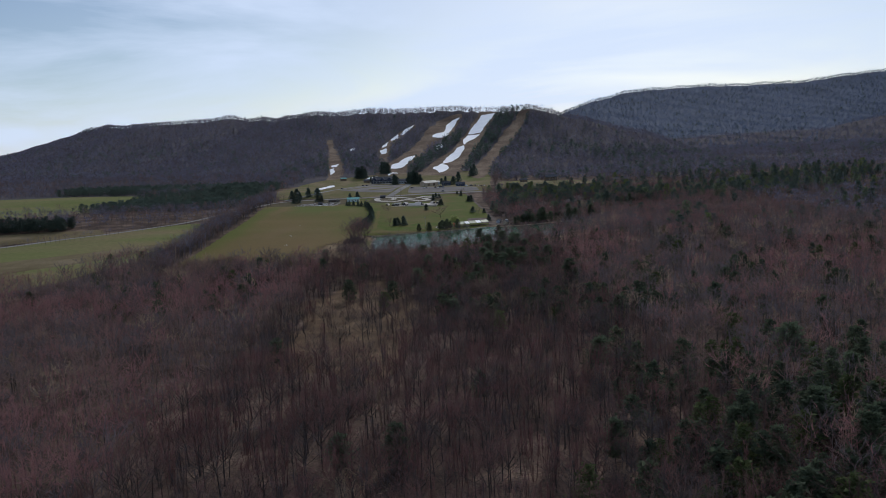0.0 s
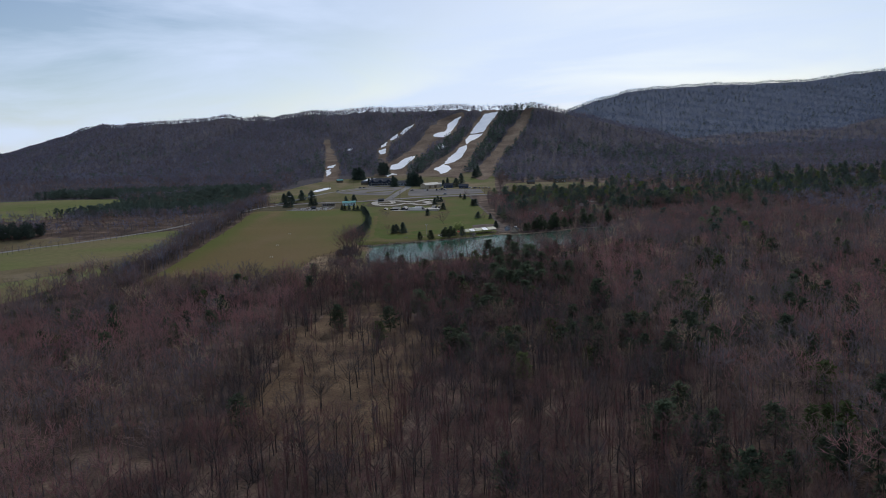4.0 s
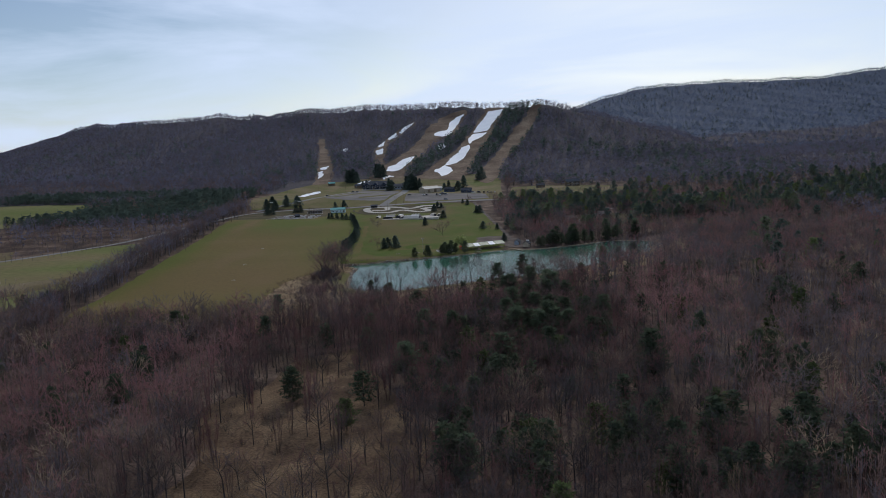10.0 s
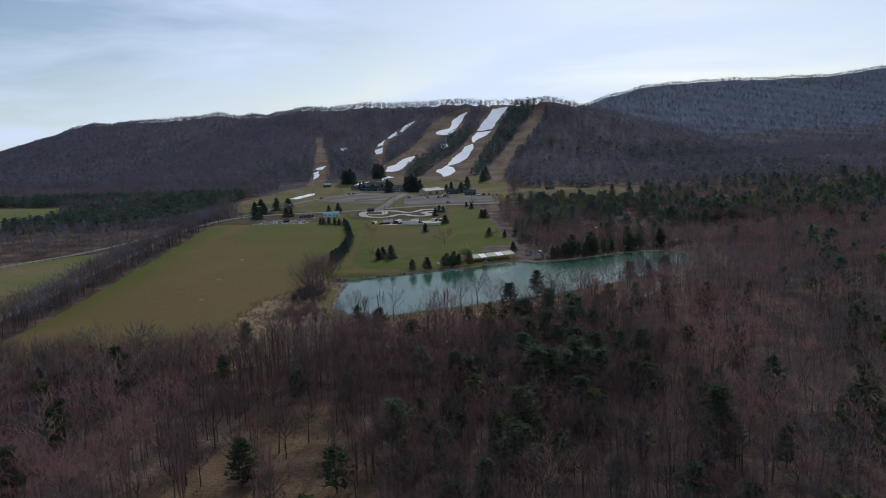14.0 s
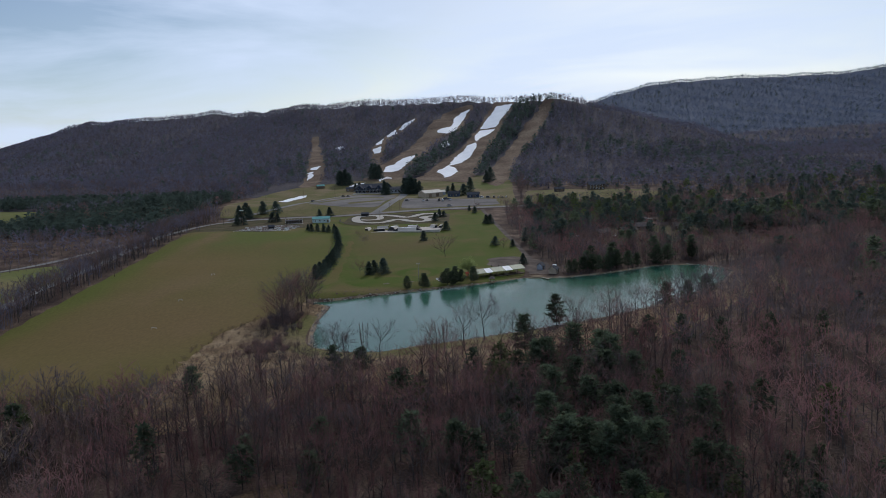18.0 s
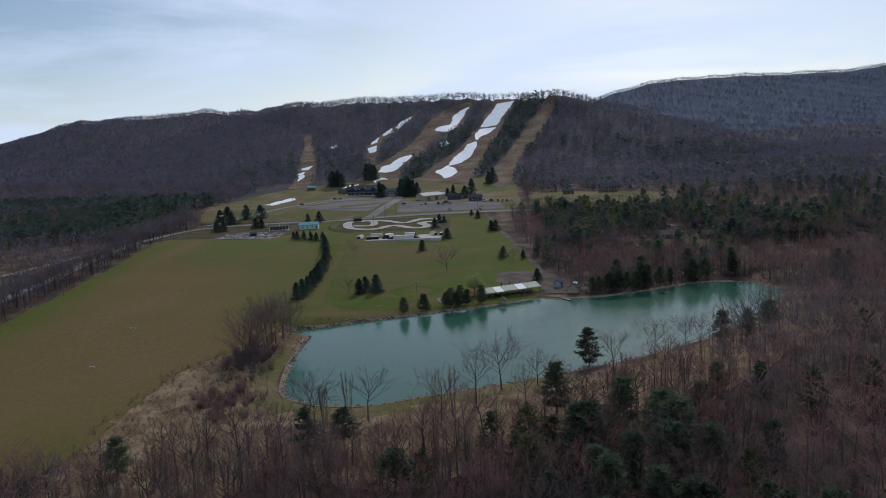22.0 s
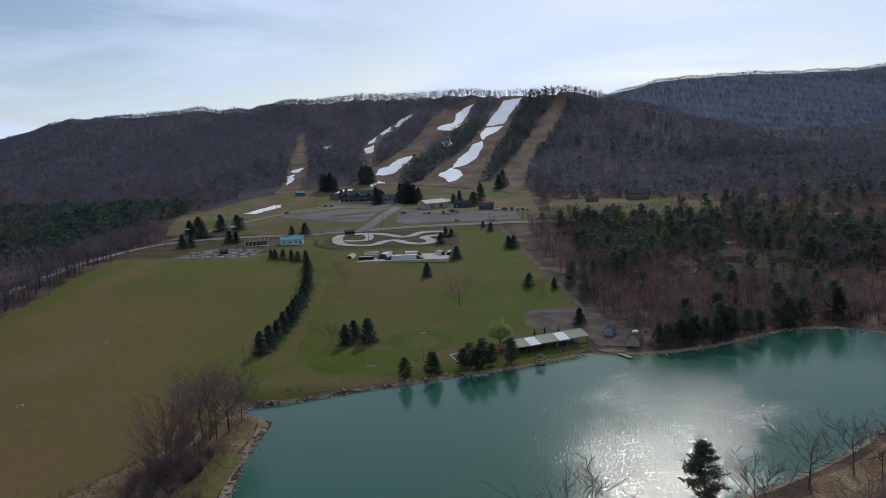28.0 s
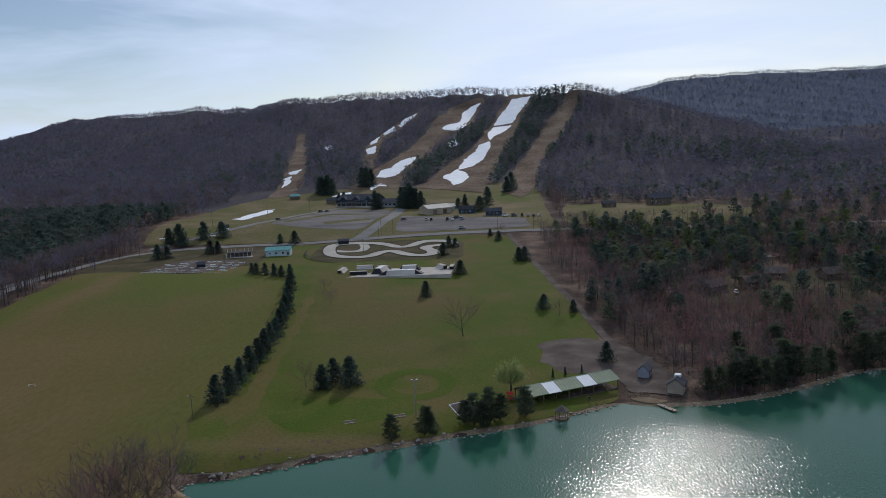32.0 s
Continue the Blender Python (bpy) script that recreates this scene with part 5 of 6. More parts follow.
woods("hedgerow", BARE[1], hx, hy, 5 + 4 * rng.random(len(hx)), rng.choice([1, 8, 3], len(hx)), "row of small leafless trees beside the farm road", "hedgerow", 26)
gx, gy, rng = scatter(-520, -372, 740, 782, 7, 27)
woods("pine_grove", PINE[1], gx, gy, 10 + 4 * rng.random(len(gx)), np.full(len(gx), 7), "dark pines along a tan farm field", seed=28)

# wooded hillsides
RUNS = [RUN_LEFT, RUN_A, RUN_B, RUN_E, RUN_C]
px, py, rng = scatter(-620, 960, 1050, 2900, 7.4, 31, 1.8)
crest = along(px, CREST)
ok = clear_of(px, py, RUNS, 1.0) & clear_of(px, py, [BASE, RIGHT_LAWN], 2) & (py < crest + 30) & (py > along(px, [(-620, 1330), (-235, 1200), (-200, 1262), (-110, 1296), (60, 1296), (90, 1225), (99, 1124), (140, 1118), (172, 1106), (200, 1084), (234, 1054), (300, 1040), (450, 1050), (960, 1060)]))
px, py = px[ok], py[ok]
strips = (shore(px, py, [(-110, 1300), (-40, 1330), (160, 1745), (240, 1720), (90, 1300), (-100, 1290)]) < 0)
strips |= shore(px, py, [(-48, 1362), (-22, 1362), (40, 1490), (82, 1650), (62, 1655), (8, 1530)]) < 0
green = np.where(strips, 0.75, 0.04) + 0.3 * (patches(px, py, 90, 3.3) > 0.66) * (py < 1600) + 0.24 * ((px > 90) & (px < 500) & (py < 1480) & (patches(px, py, 50, 1.0) > 0.45))
is_pine = rng.random(len(px)) < green
sel = ~is_pine
# most hill trees carry the haze-grey tint, some conifers too
woods("hillside_woods", BARE[2], px[sel], py[sel], 9.5 + 4 * rng.random(sel.sum()), rng.choice([8, 8, 8, 1], sel.sum()), "leafless woods covering the ski hill, greyed blue for haze", seed=32)
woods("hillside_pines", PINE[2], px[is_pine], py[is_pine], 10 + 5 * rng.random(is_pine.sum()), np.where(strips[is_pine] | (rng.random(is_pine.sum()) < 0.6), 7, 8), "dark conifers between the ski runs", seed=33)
px, py, rng = scatter(-2780, -600, 1300, 4360, 12.5, 34, 2.2)
ok = (py < along(px, CREST) + 30) & (py > 1325) & (px > -0.72 * py)
px, py = px[ok], py[ok]
is_pine = rng.random(len(px)) < 0.03 + 0.12 * (patches(px, py, 160, 0.9) > 0.64)
# haze-grey tint on the long ridge as well
woods("hillside_woods", BARE[2], px[~is_pine], py[~is_pine], 13 + 5 * rng.random((~is_pine).sum()), rng.choice([8, 8, 8, 1], (~is_pine).sum()), "leafless woods on the long ridge, greyed blue for haze", seed=35)
woods("hillside_pines", PINE[2], px[is_pine], py[is_pine], 13 + 5 * rng.random(is_pine.sum()), np.where(rng.random(is_pine.sum()) < 0.5, 7, 8), "dark conifers scattered on the long ridge, half tinted for haze", seed=36)
px, py, rng = scatter(430, 2700, 1060, 3540, 11.5, 37, 2.4)
ok = (px < 0.74 * py + 120) & ~((px < 960) & (py < 1740)) & ((px > 700) | (py > 2700))
px, py = px[ok], py[ok]
is_pine = rng.random(len(px)) < 0.06 + 0.1 * (patches(px, py, 150, 2.2) > 0.5)
# bluest haze tint on trees past y 2300, the greyer one nearer
woods("ridge_woods", BARE[2], px[~is_pine], py[~is_pine], 11 + 4 * rng.random((~is_pine).sum()), np.where(py[~is_pine] > 2300, 9, 8), "leafless far ridge woods, tinted blue to stand for haze", seed=38)
woods("ridge_pines", PINE[2], px[is_pine], py[is_pine], 11 + 4 * rng.random(is_pine.sum()), np.where(rng.random(is_pine.sum()) < 0.5, 7, 9), "dark conifers on the far ridge, half of them tinted blue for haze", seed=39)
cx = np.repeat(np.arange(-2500, -240, 4.5), 3)
cy = along(cx, CREST) + rng.normal(size=len(cx)) * 14
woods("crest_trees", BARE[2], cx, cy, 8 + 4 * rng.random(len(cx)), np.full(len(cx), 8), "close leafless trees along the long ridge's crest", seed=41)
# crest of the far ridge in the same haze tint
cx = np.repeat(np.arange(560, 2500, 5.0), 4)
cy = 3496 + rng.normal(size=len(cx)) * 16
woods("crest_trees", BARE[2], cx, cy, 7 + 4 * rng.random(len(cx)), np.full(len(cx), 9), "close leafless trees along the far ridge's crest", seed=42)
cx = np.repeat(np.arange(250, 620, 4.0), 3)
cy = along(cx, CREST) + rng.normal(size=len(cx)) * 12
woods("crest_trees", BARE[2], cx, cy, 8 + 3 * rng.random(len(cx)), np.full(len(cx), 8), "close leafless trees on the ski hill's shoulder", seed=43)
cx = np.arange(-250, 330, 2.6)
cy = along(cx, CREST) + rng.normal(size=len(cx)) * 8
ok = clear_of(cx, cy, RUNS, -8)
woods("crest_trees", BARE[1], cx[ok], cy[ok], 9 + 5 * rng.random(ok.sum()), rng.choice([1, 3], ok.sum()), "leafless trees along the crest of the ski hill", seed=40)


# ---- park trees ----
spruce_kinds = [split_meshes(spruce_tree(s, 0, (0.36, 0.42, 0.33)[s % 3]), "bark", "spruce") for s in range(6)]
ROW = [(-69.7, 703, 9), (-68.5, 712, 9), (-67.5, 721, 8.5), (-67, 731, 9), (-66.7, 741, 8.5), (-66.7, 751, 9), (-67, 761, 8.5), (-67.2, 771, 8), (-68, 782, 8.5), (-69, 793, 8), (-70, 803, 8.5), (-71, 814, 8), (-74, 829, 8),
       (-76.5, 845, 8.5), (-79, 860, 7.5), (-83, 878, 7), (-87.5, 878, 6.5), (-92, 881, 7), (-97.5, 884, 7), (-102.5, 886, 6.5), (-106, 890, 6)]
for i, (x, y, h) in enumerate(ROW):
    tree_thing("spruce_tree", spruce_kinds[i % 6], x, y, h, i * 1.3, "dark spruce in a row between field and lawn", "tree", "row of spruces", 1.0)
for i, (x, y, h) in enumerate([(-11.4, 829, 7.4), (38.7, 803.5, 6.8), (50.3, 799, 5.4), (50.7, 736, 7), (5.2, 878, 7.8), (0.1, 964, 7.5), (-3.5, 937, 8), (4, 963, 6), (28.5, 1000, 5), (33.1, 985, 6.5), (42.5, 913, 8.5), (39.3, 914, 8),
                               (-32.5, 717, 9.6), (-38.4, 722, 7.4), (-40.6, 714, 8), (-172, 1019, 13), (-186, 1010, 14), (-192, 1006, 12), (-181, 1000, 11), (-160, 1022, 12), (-179, 950, 9.5), (-174, 952, 8.5), (-152, 968, 9), (-147, 967, 8.5),
                               (-114, 999, 7), (-104, 998, 9), (-62, 1146, 13), (-59, 1150, 11), (-36, 1150, 15), (-31, 1146, 16), (-27, 1150, 14), (-33, 1158, 17), (-40, 1160, 14), (-22, 1144, 12), (-85, 1300, 17), (-80, 1306, 15), (-90, 1310, 16),
                               (10, 1140, 9), (16, 1142, 9), (36, 1150, 13), (27, 1104, 13), (-126, 1262, 15), (-121, 1266, 16), (-116, 1262, 13), (-130, 1270, 14), (60, 1235, 12), (66, 1250, 14), (-97, 1205, 9), (-102, 1207, 8)]):
    tree_thing("spruce_tree", spruce_kinds[(i + 3) % 6], x, y, h * (1.3 if y > 1140 else 1), i * 2.3, ("dark spruce standing alone on the lawn" if i < 15 else "tall dark spruce near the ski lodge and road"), "tree", "park spruces", 0.95 if y > 1140 else 1.2)
for i, (x, y, h) in enumerate([(-17.2, 677, 7.6), (-8.8, 680, 8.4), (4.2, 685.5, 9.4), (8.7, 687, 10), (18.7, 690.5, 9), (-6.9, 680, 7), (6.8, 684.5, 8), (11.5, 688, 8), (1.8, 686, 7)]):
    tree_thing("pine_tree", pine_kinds[(0, 3)[i % 2]], x, y, h, i * 0.9, "bushy dark pine on the lake bank", "tree", "bank pines", 1.0)
grey_kinds = [split_meshes(bare_tree(60 + k, 0, 0.44, 0.3, True), "bark", ("twig", "twig_brown")[k % 2]) for k in range(4)]
stem_kinds = [split_meshes(bare_tree(40 + k, 0, 0.5, 0.14, True), "bark", ("twig_brown", "twig", "twig_red")[k % 3]) for k in range(6)]
for i, (x, y, h) in enumerate([(17, 562.5, 14.5), (-1, 541, 12.5), (-37, 543, 12.5), (70, 588, 12), (82, 593, 11), (53, 573, 12), (28, 564, 10), (3.6, 768, 12), (43.5, 793, 6.5), (-53, 816, 6), (-46, 716, 7), (35, 1000, 7), (-60, 845, 5)]):
    tree_thing("bare_tree", (grey_kinds if i < 7 else stem_kinds)[i % 4], x, y, h, i * 1.1, ("leafless tree at the lake's edge" if i < 7 else "small leafless tree on the lawn"), "tree", "open-grown bare trees", 1.3)
for i, (x, y, h) in enumerate([(-66, 632, 13), (-69, 626, 14), (-63, 636, 12), (-72, 620, 13), (-66, 618, 12.5), (-63, 625, 12), (-70, 612, 11.5), (-65, 610, 11), (-61, 642, 9.5), (-74, 630, 12), (-68, 604, 9.5), (-72, 600, 8.5), (-64, 599, 8), (-75, 612, 10), (-67.5, 629, 13), (-70.5, 622, 13.5), (-64.5, 630, 12), (-73, 625, 12), (-62, 633, 10.5), (-67, 614, 12), (-69, 618, 13), (-64, 620, 12), (-71, 606, 10), (-66.5, 623, 13.5), (-73, 617, 11)][::2]):
    tree_thing("bare_tree", stem_kinds[i % 6], x, y, h * 1.25, i * 1.9, "leafless multi-stemmed tree in a thicket by the lake", "tree", "lakeside thicket", 1.0)
rng = np.random.default_rng(50)
sx = np.concatenate([rng.normal(-69, 4.5, 110), rng.normal(-69, 5.5, 60), rng.uniform(-60, -30, 25), rng.uniform(20, 130, 60), rng.uniform(-62, 46, 26), rng.uniform(68, 160, 60)])
sy = np.concatenate([rng.normal(603, 16, 110), rng.normal(566, 11, 60), rng.uniform(533, 552, 25), np.zeros(60), np.zeros(26), rng.uniform(700, 742, 60)])
sy[195:255] = along(sx[195:255], [(18, 564), (56, 580), (102, 610), (139, 645)]) - rng.uniform(2, 14, 60)
sy[255:281] = along(sx[255:281], [(-62, 664), (-43, 669), (0, 684), (29, 693), (46, 702)]) + rng.uniform(-0.5, 1.5, 26)
ok = shore(sx, sy) > 0.6
woods("shore_brush", BUSH, sx[ok], sy[ok], rng.uniform(3.5, 9, ok.sum()) * np.where(np.arange(len(sx))[ok] >= 255, 0.55, 1), rng.choice([1, 2, 3, 3], ok.sum()), "leafless brown bushes along the lake shore", "brush", 51)

tx, ty = np.concatenate([rng.normal(-69, 4.5, 46), rng.normal(-67, 5, 46)]), np.concatenate([rng.normal(608, 14, 46), rng.normal(566, 10, 46)])
ok = (shore(tx, ty) > 5)
woods("thicket", [shrub(s, 0) for s in range(4)], tx[ok], ty[ok], rng.uniform(10, 18, ok.sum()) * np.where(ty[ok] < 584, 0.8, 1.0), np.where(ty[ok] < 584, rng.choice([2, 3, 3], ok.sum()), rng.choice([1, 3, 3], ok.sum())), "dense brown leafless thicket beside the lake", "thicket", 52)
cx, cy, rng = scatter(76, 104, 1012, 1228, 6.0, 53)
ok = clear_of(cx, cy, [RIGHT_LAWN], 2) & (cx > along(cy, [(1012, 80), (1120, 86), (1228, 95)]))
woods("bare_woods", BARE[1], cx[ok], cy[ok], 9 + 4 * rng.random(ok.sum()), rng.choice([1, 3], ok.sum()), "leafless trees beside the ski hill's lower lawn", seed=54)

# willow in first leaf
s = Sprig(77)
s.limb((0, 0, 0), (0.1, 0, 2.6), 0.3, 0.22, 7)
for i in range(22):
    az, out = i * 2.4, 1.2 + 2.6 * (i / 22) ** 0.5
    e = np.array((math.cos(az) * out, math.sin(az) * out, 8.2 - 0.32 * out * out + s.rng.random()))
    s.limb((0.1, 0, 2.4), e, 0.1, 0.03, 4)
    for c in range(75):
        p = np.array((0.1, 0, 3.2)) + (e - (0.1, 0, 3.2)) * (0.45 + 0.65 * s.rng.random()) + s.rng.normal(size=3) * (0.75, 0.75, 0.5)
        s.sliver(p, p + s.rng.normal(size=3) * (0.3, 0.3, 0.2) + (0, 0, -0.8), 0.16)
        s.leaf(p, 0.34, 1.0)
tree_thing("willow_tree", split_meshes(s.done(), "bark", "willow"), 16.2, 708.5, 11.5, 0.4, "yellow-green weeping willow in first leaf behind the pavilion", "tree")
for x, y in ((30.5, 721), (34.6, 722.6), (40.2, 724.5)):
    tree_thing("cypress_shrub", spruce_kinds[2], x, y, 3.2, x, "narrow dark evergreen shrub behind the pavilion", "shrub", "evergreen shrubs", 0.5)

# ---- lake shore ----
ribbon("lake_shore", LAKE, 3.4, 0.05, "mud", "bare earth and gravel at the waterline", "shore", closed=True)
ribbon("dam_path", [(-60, 622), (-60, 588), (-56, 566), (-40, 551), (-22, 549), (-6, 555), (20, 564), (40, 572)], 9, 0.16, "base", "olive grass track on the lake's dam", "path")
rng = np.random.default_rng(60)
rock = bmesh.new()
bmesh.ops.create_icosphere(rock, subdivisions=1, radius=0.5)
rv = np.array([v.co[:] for v in rock.verts])
rf = np.array([[v.index for v in f.verts] for f in rock.faces])
rock.free()
ring = rounded(LAKE, 1.2)
vs, fs = [], []
for p in ring * 2:
    if rng.random() < 0.75 and not (44 < p.x < 64 and p.y > 690):
        q = p + Vector(rng.normal(size=2)) * 0.9
        a = rv * (1 + 0.25 * rng.normal(size=rv.shape)) * rng.uniform(0.4, 1.3) * (1, 1, 0.7) + (q.x, q.y, max(height(q.x, q.y), -0.1) + 0.1)
        fs.append(rf + len(vs) * len(rv))
        vs.append(a)
tagged(new("shore_rocks", sheet("shore_rocks", np.concatenate(vs), np.concatenate(fs), ["rock"])), "small grey-brown rocks lining the lake", "rocks", kind="stuff")


# ---- buildings ----
def gable(name, m, L, W, wall_h, rise_h, wall, roof, label, category, over=0.4, windows=(), doors=(), group="", gables=0):
    """A gabled building along x: walls, two roof slopes, windows and doors on the side facing -y."""
    root = thing(name, m, label, category, group)
    body = prism([(-W / 2, -0.6), (W / 2, -0.6), (W / 2, wall_h), (0, wall_h + rise_h), (-W / 2, wall_h)], -L / 2, L / 2)
    part("wall", body, wall, root)
    slope = rise_h / (W / 2)
    for sgn in (-1, 1):
        y0 = sgn * (W / 2 + over)
        z0 = wall_h - over * slope
        part("roof", prism([(y0, z0), (y0, z0 + 0.22), (0, wall_h + rise_h + 0.26), (0, wall_h + rise_h + 0.04)], -L / 2 - over, L / 2 + over), roof, root)
    for x, z, w, h in windows:
        win = part("window", box(x - w / 2 - 0.1, x + w / 2 + 0.1, -W / 2 - 0.06, -W / 2 + 0.02, z - 0.1, z + h + 0.1), "white", root)
        part("pane", box(x - w / 2, x + w / 2, -W / 2 - 0.09, -W / 2 - 0.05, z, z + h), "glass", win)
    for x, w, h in doors:
        part("door", box(x - w / 2, x + w / 2, -W / 2 - 0.07, -W / 2 + 0.02, 0, h), "timber", root)
    for k in range(gables):
        gx = -L / 2 + L * (k + 0.5) / gables
        part("dormer", prism([(gx - 3.6, wall_h - 0.3), (gx + 3.6, wall_h - 0.3), (gx, wall_h + 2.8)], -W / 2 - 1.4, 0), wall, root).data.transform(Matrix(((0, 1, 0, 0), (1, 0, 0, 0), (0, 0, 1, 0), (0, 0, 0, 1))))
        for sgn in (-1, 1):
            part("dormer_roof", prism([(gx + sgn * 4.1, wall_h - 0.7), (gx + sgn * 4.1, wall_h - 0.45), (gx, wall_h + 3.1), (gx, wall_h + 2.85)], -W / 2 - 1.9, 0), roof, root).data.transform(Matrix(((0, 1, 0, 0), (1, 0, 0, 0), (0, 0, 1, 0), (0, 0, 0, 1))))
    return root


def stand(x, y, turn=0.0, up=0.0):
    return pose(x, y, height(x, y) + up, 0, 0, turn)


# picnic pavilion
PAV = 24.0
pav = thing("picnic_pavilion", stand(32.8, 708.0, PAV, -0.1), "long open picnic pavilion with green roof and white panels", "pavilion")
eave, ridge, half, long = 2.9, 4.6, 4.4, 15.6
for sgn in (-1, 1):
    slope_y = sgn * (half + 0.5)
    spans = [(-long, -9.2, "roof_green"), (-9.2, -4.9, "panel"), (-4.9, 2.9, "roof_green"), (2.9, 7.4, "panel"), (7.4, long, "roof_green")] if sgn < 0 else [(-long, long, "roof_green")]
    for a, b, mat in spans:
        part("roof_panel", prism([(slope_y, eave - 0.15), (slope_y, eave), (0, ridge + 0.14), (0, ridge)], a + 0.01, b - 0.01), mat, pav, "white translucent roof panel" if mat == "panel" else "")
        for k in range(int((b - a) / 1.05) + 1):
            if mat == "roof_green":
                x = a + 0.1 + k * 1.05
                part("seam", prism([(slope_y, eave), (slope_y, eave + 0.05), (0, ridge + 0.19), (0, ridge + 0.14)], x, x + 0.06), mat, pav)
part("ridge_cap", prism([(-0.3, ridge + 0.06), (0, ridge + 0.2), (0.3, ridge + 0.06), (0, ridge + 0.12)], -long, long), "roof_green", pav)
for k in range(8):
    for y in (-half, half):
        x = -long + 0.6 + k * (2 * long - 1.2) / 7
        part("post", box(x - 0.1, x + 0.1, y - 0.1, y + 0.1, -0.3, eave + 0.12), "timber", pav)
for y in (-half, half):
    part("beam", box(-long + 0.2, long - 0.2, y - 0.08, y + 0.08, eave - 0.28, eave + 0.02), "timber", pav)
for k in range(8):
    x = -long + 0.6 + k * (2 * long - 1.2) / 7
    part("tie_beam", box(x - 0.07, x + 0.07, -half, half, eave - 0.2, eave), "timber", pav)
# gravel colour on the slab puts the shade under the roof into the floor
part("floor_slab", box(-long + 0.2, long - 0.2, -half + 0.1, half - 0.1, -0.4, 0.14, 0.03), "gravel", pav, "concrete floor slab, darkened to stand for shade under the roof")
table = thing("picnic_table", stand(32.8, 708.0, PAV, 0.05), "weathered wooden picnic table on the pavilion floor", "table", "picnic tables")
part("tabletop", joined([box(-0.9, 0.9, -0.38 + k * 0.15, -0.25 + k * 0.15, 0.72, 0.76) for k in range(5)]), "timber", table)
for y in (-0.75, 0.75):
    part("bench", box(-0.9, 0.9, y - 0.13, y + 0.13, 0.42, 0.46), "timber", table)
for x in (-0.6, 0.6):
    for sgn in (-1, 1):
        part("leg", tube([(x, sgn * 0.65, 0), (x, sgn * 0.2, 0.73)], 0.05, 4), "timber", table)
    part("brace", box(x - 0.04, x + 0.04, -0.8, 0.8, 0.36, 0.42), "timber", table)
first = True
for k in range(9):
    for y in (-2.2, 1.9):
        m = stand(32.8, 708.0, PAV, 0.045) @ Matrix.Translation((-13.2 + k * 3.3, y, 0))
        if first:
            table.matrix_world, first = m, False
        else:
            copy_thing(table, m)

# sheds by the lane
shed = gable("garden_shed", stand(59.4, 721.5, 62), 4.4, 3.4, 2.4, 1.5, "grey_wall", "slate", "small blue-grey shed with a dark gable roof", "shed", 0.3, [(1.2, 1.0, 0.7, 0.8)], [(-0.7, 1.0, 1.95)])
boat = gable("boat_shed", stand(64.6, 705.5, 62, 0.2), 5.2, 4.4, 2.6, 1.7, "tan_wall", "slate", "pale shed with a dark gable roof at the water", "shed", 0.35, [(0, 1.2, 0.8, 0.8)], [(1.5, 1.0, 2.0)])
part("vent_box", box(0.6, 2.4, -0.9, 0.9, 3.9, 4.7, 0.08), "white", boat, "white box on the roof")

# dock, rack, gazebo, bench
dock = thing("dock", Matrix.LocRotScale((58.2, 694.6, 0.35), Euler((0, 0, radians(-64))), None), "short pale plank dock on the lake", "dock")
for k in range(24):
    part("plank", box(-3.7 + k * 0.31, -3.42 + k * 0.31, -0.7, 0.7, 0, 0.06), "plank", dock)
for y in (-0.55, 0.55):
    part("stringer", box(-3.7, 3.7, y - 0.06, y + 0.06, -0.2, -0.004), "timber", dock)
    for x in (-3.2, 0, 3.2):
        part("pile", tube([(x, y * 1.2, -1.6), (x, y * 1.2, 0.45)], 0.09, 6), "timber", dock)
rack = thing("boat_rack", stand(53.0, 704.2, 8), "low timber boat rack on the beach", "rack")
for y in (-0.9, 0.9):
    part("rail", box(-3, 3, y - 0.06, y + 0.06, 0.42, 0.54), "timber", rack)
for x in (-2.8, -0.95, 0.95, 2.8):
    part("crossbar", box(x - 0.06, x + 0.06, -1.1, 1.1, 0.54, 0.64), "timber", rack)
    for y in (-0.9, 0.9):
        part("leg", box(x - 0.06, x + 0.06, y - 0.06, y + 0.06, -0.2, 0.42), "timber", rack)
gz = thing("gazebo", Matrix.Translation((28.4, 690.2, 0.25)), "small dark hexagonal gazebo on the lake's edge", "gazebo")
part("deck", tube([(0, 0, -0.6), (0, 0, 0.12)], 1.9, 6), "timber", gz)
for k in range(6):
    a = k * math.pi / 3
    part("post", tube([(1.6 * math.cos(a), 1.6 * math.sin(a), 0.1), (1.6 * math.cos(a), 1.6 * math.sin(a), 2.3)], 0.08, 5), "timber", gz)
    part("railing", tube([(1.6 * math.cos(a), 1.6 * math.sin(a), 0.95), (1.6 * math.cos(a + math.pi / 3), 1.6 * math.sin(a + math.pi / 3), 0.95)], 0.05, 4), "white", gz)
part("roof", tube([(0, 0, 2.2), (0, 0, 3.0), (0, 0, 3.7)], 2.1, 6, 0.1), "brownroof", gz)
part("finial", tube([(0, 0, 3.6), (0, 0, 4.3)], 0.09, 5, 0.02), "timber", gz)
# small dark upright of unclear kind, given the shape of a grill
grill = thing("grill", stand(38.1, 701.5), "unclear small dark upright beside the pavilion, built as a charcoal grill", "grill")
part("post", tube([(0, 0, 0), (0, 0, 0.9)], 0.06, 6), "black", grill)
part("firebox", box(-0.35, 0.35, -0.25, 0.25, 0.9, 1.25, 0.03), "black", grill)

# playground and lawn furniture
play = thing("play_set", stand(15.4, 701.0, 20), "red and blue plastic slide and climbing tower", "playground")
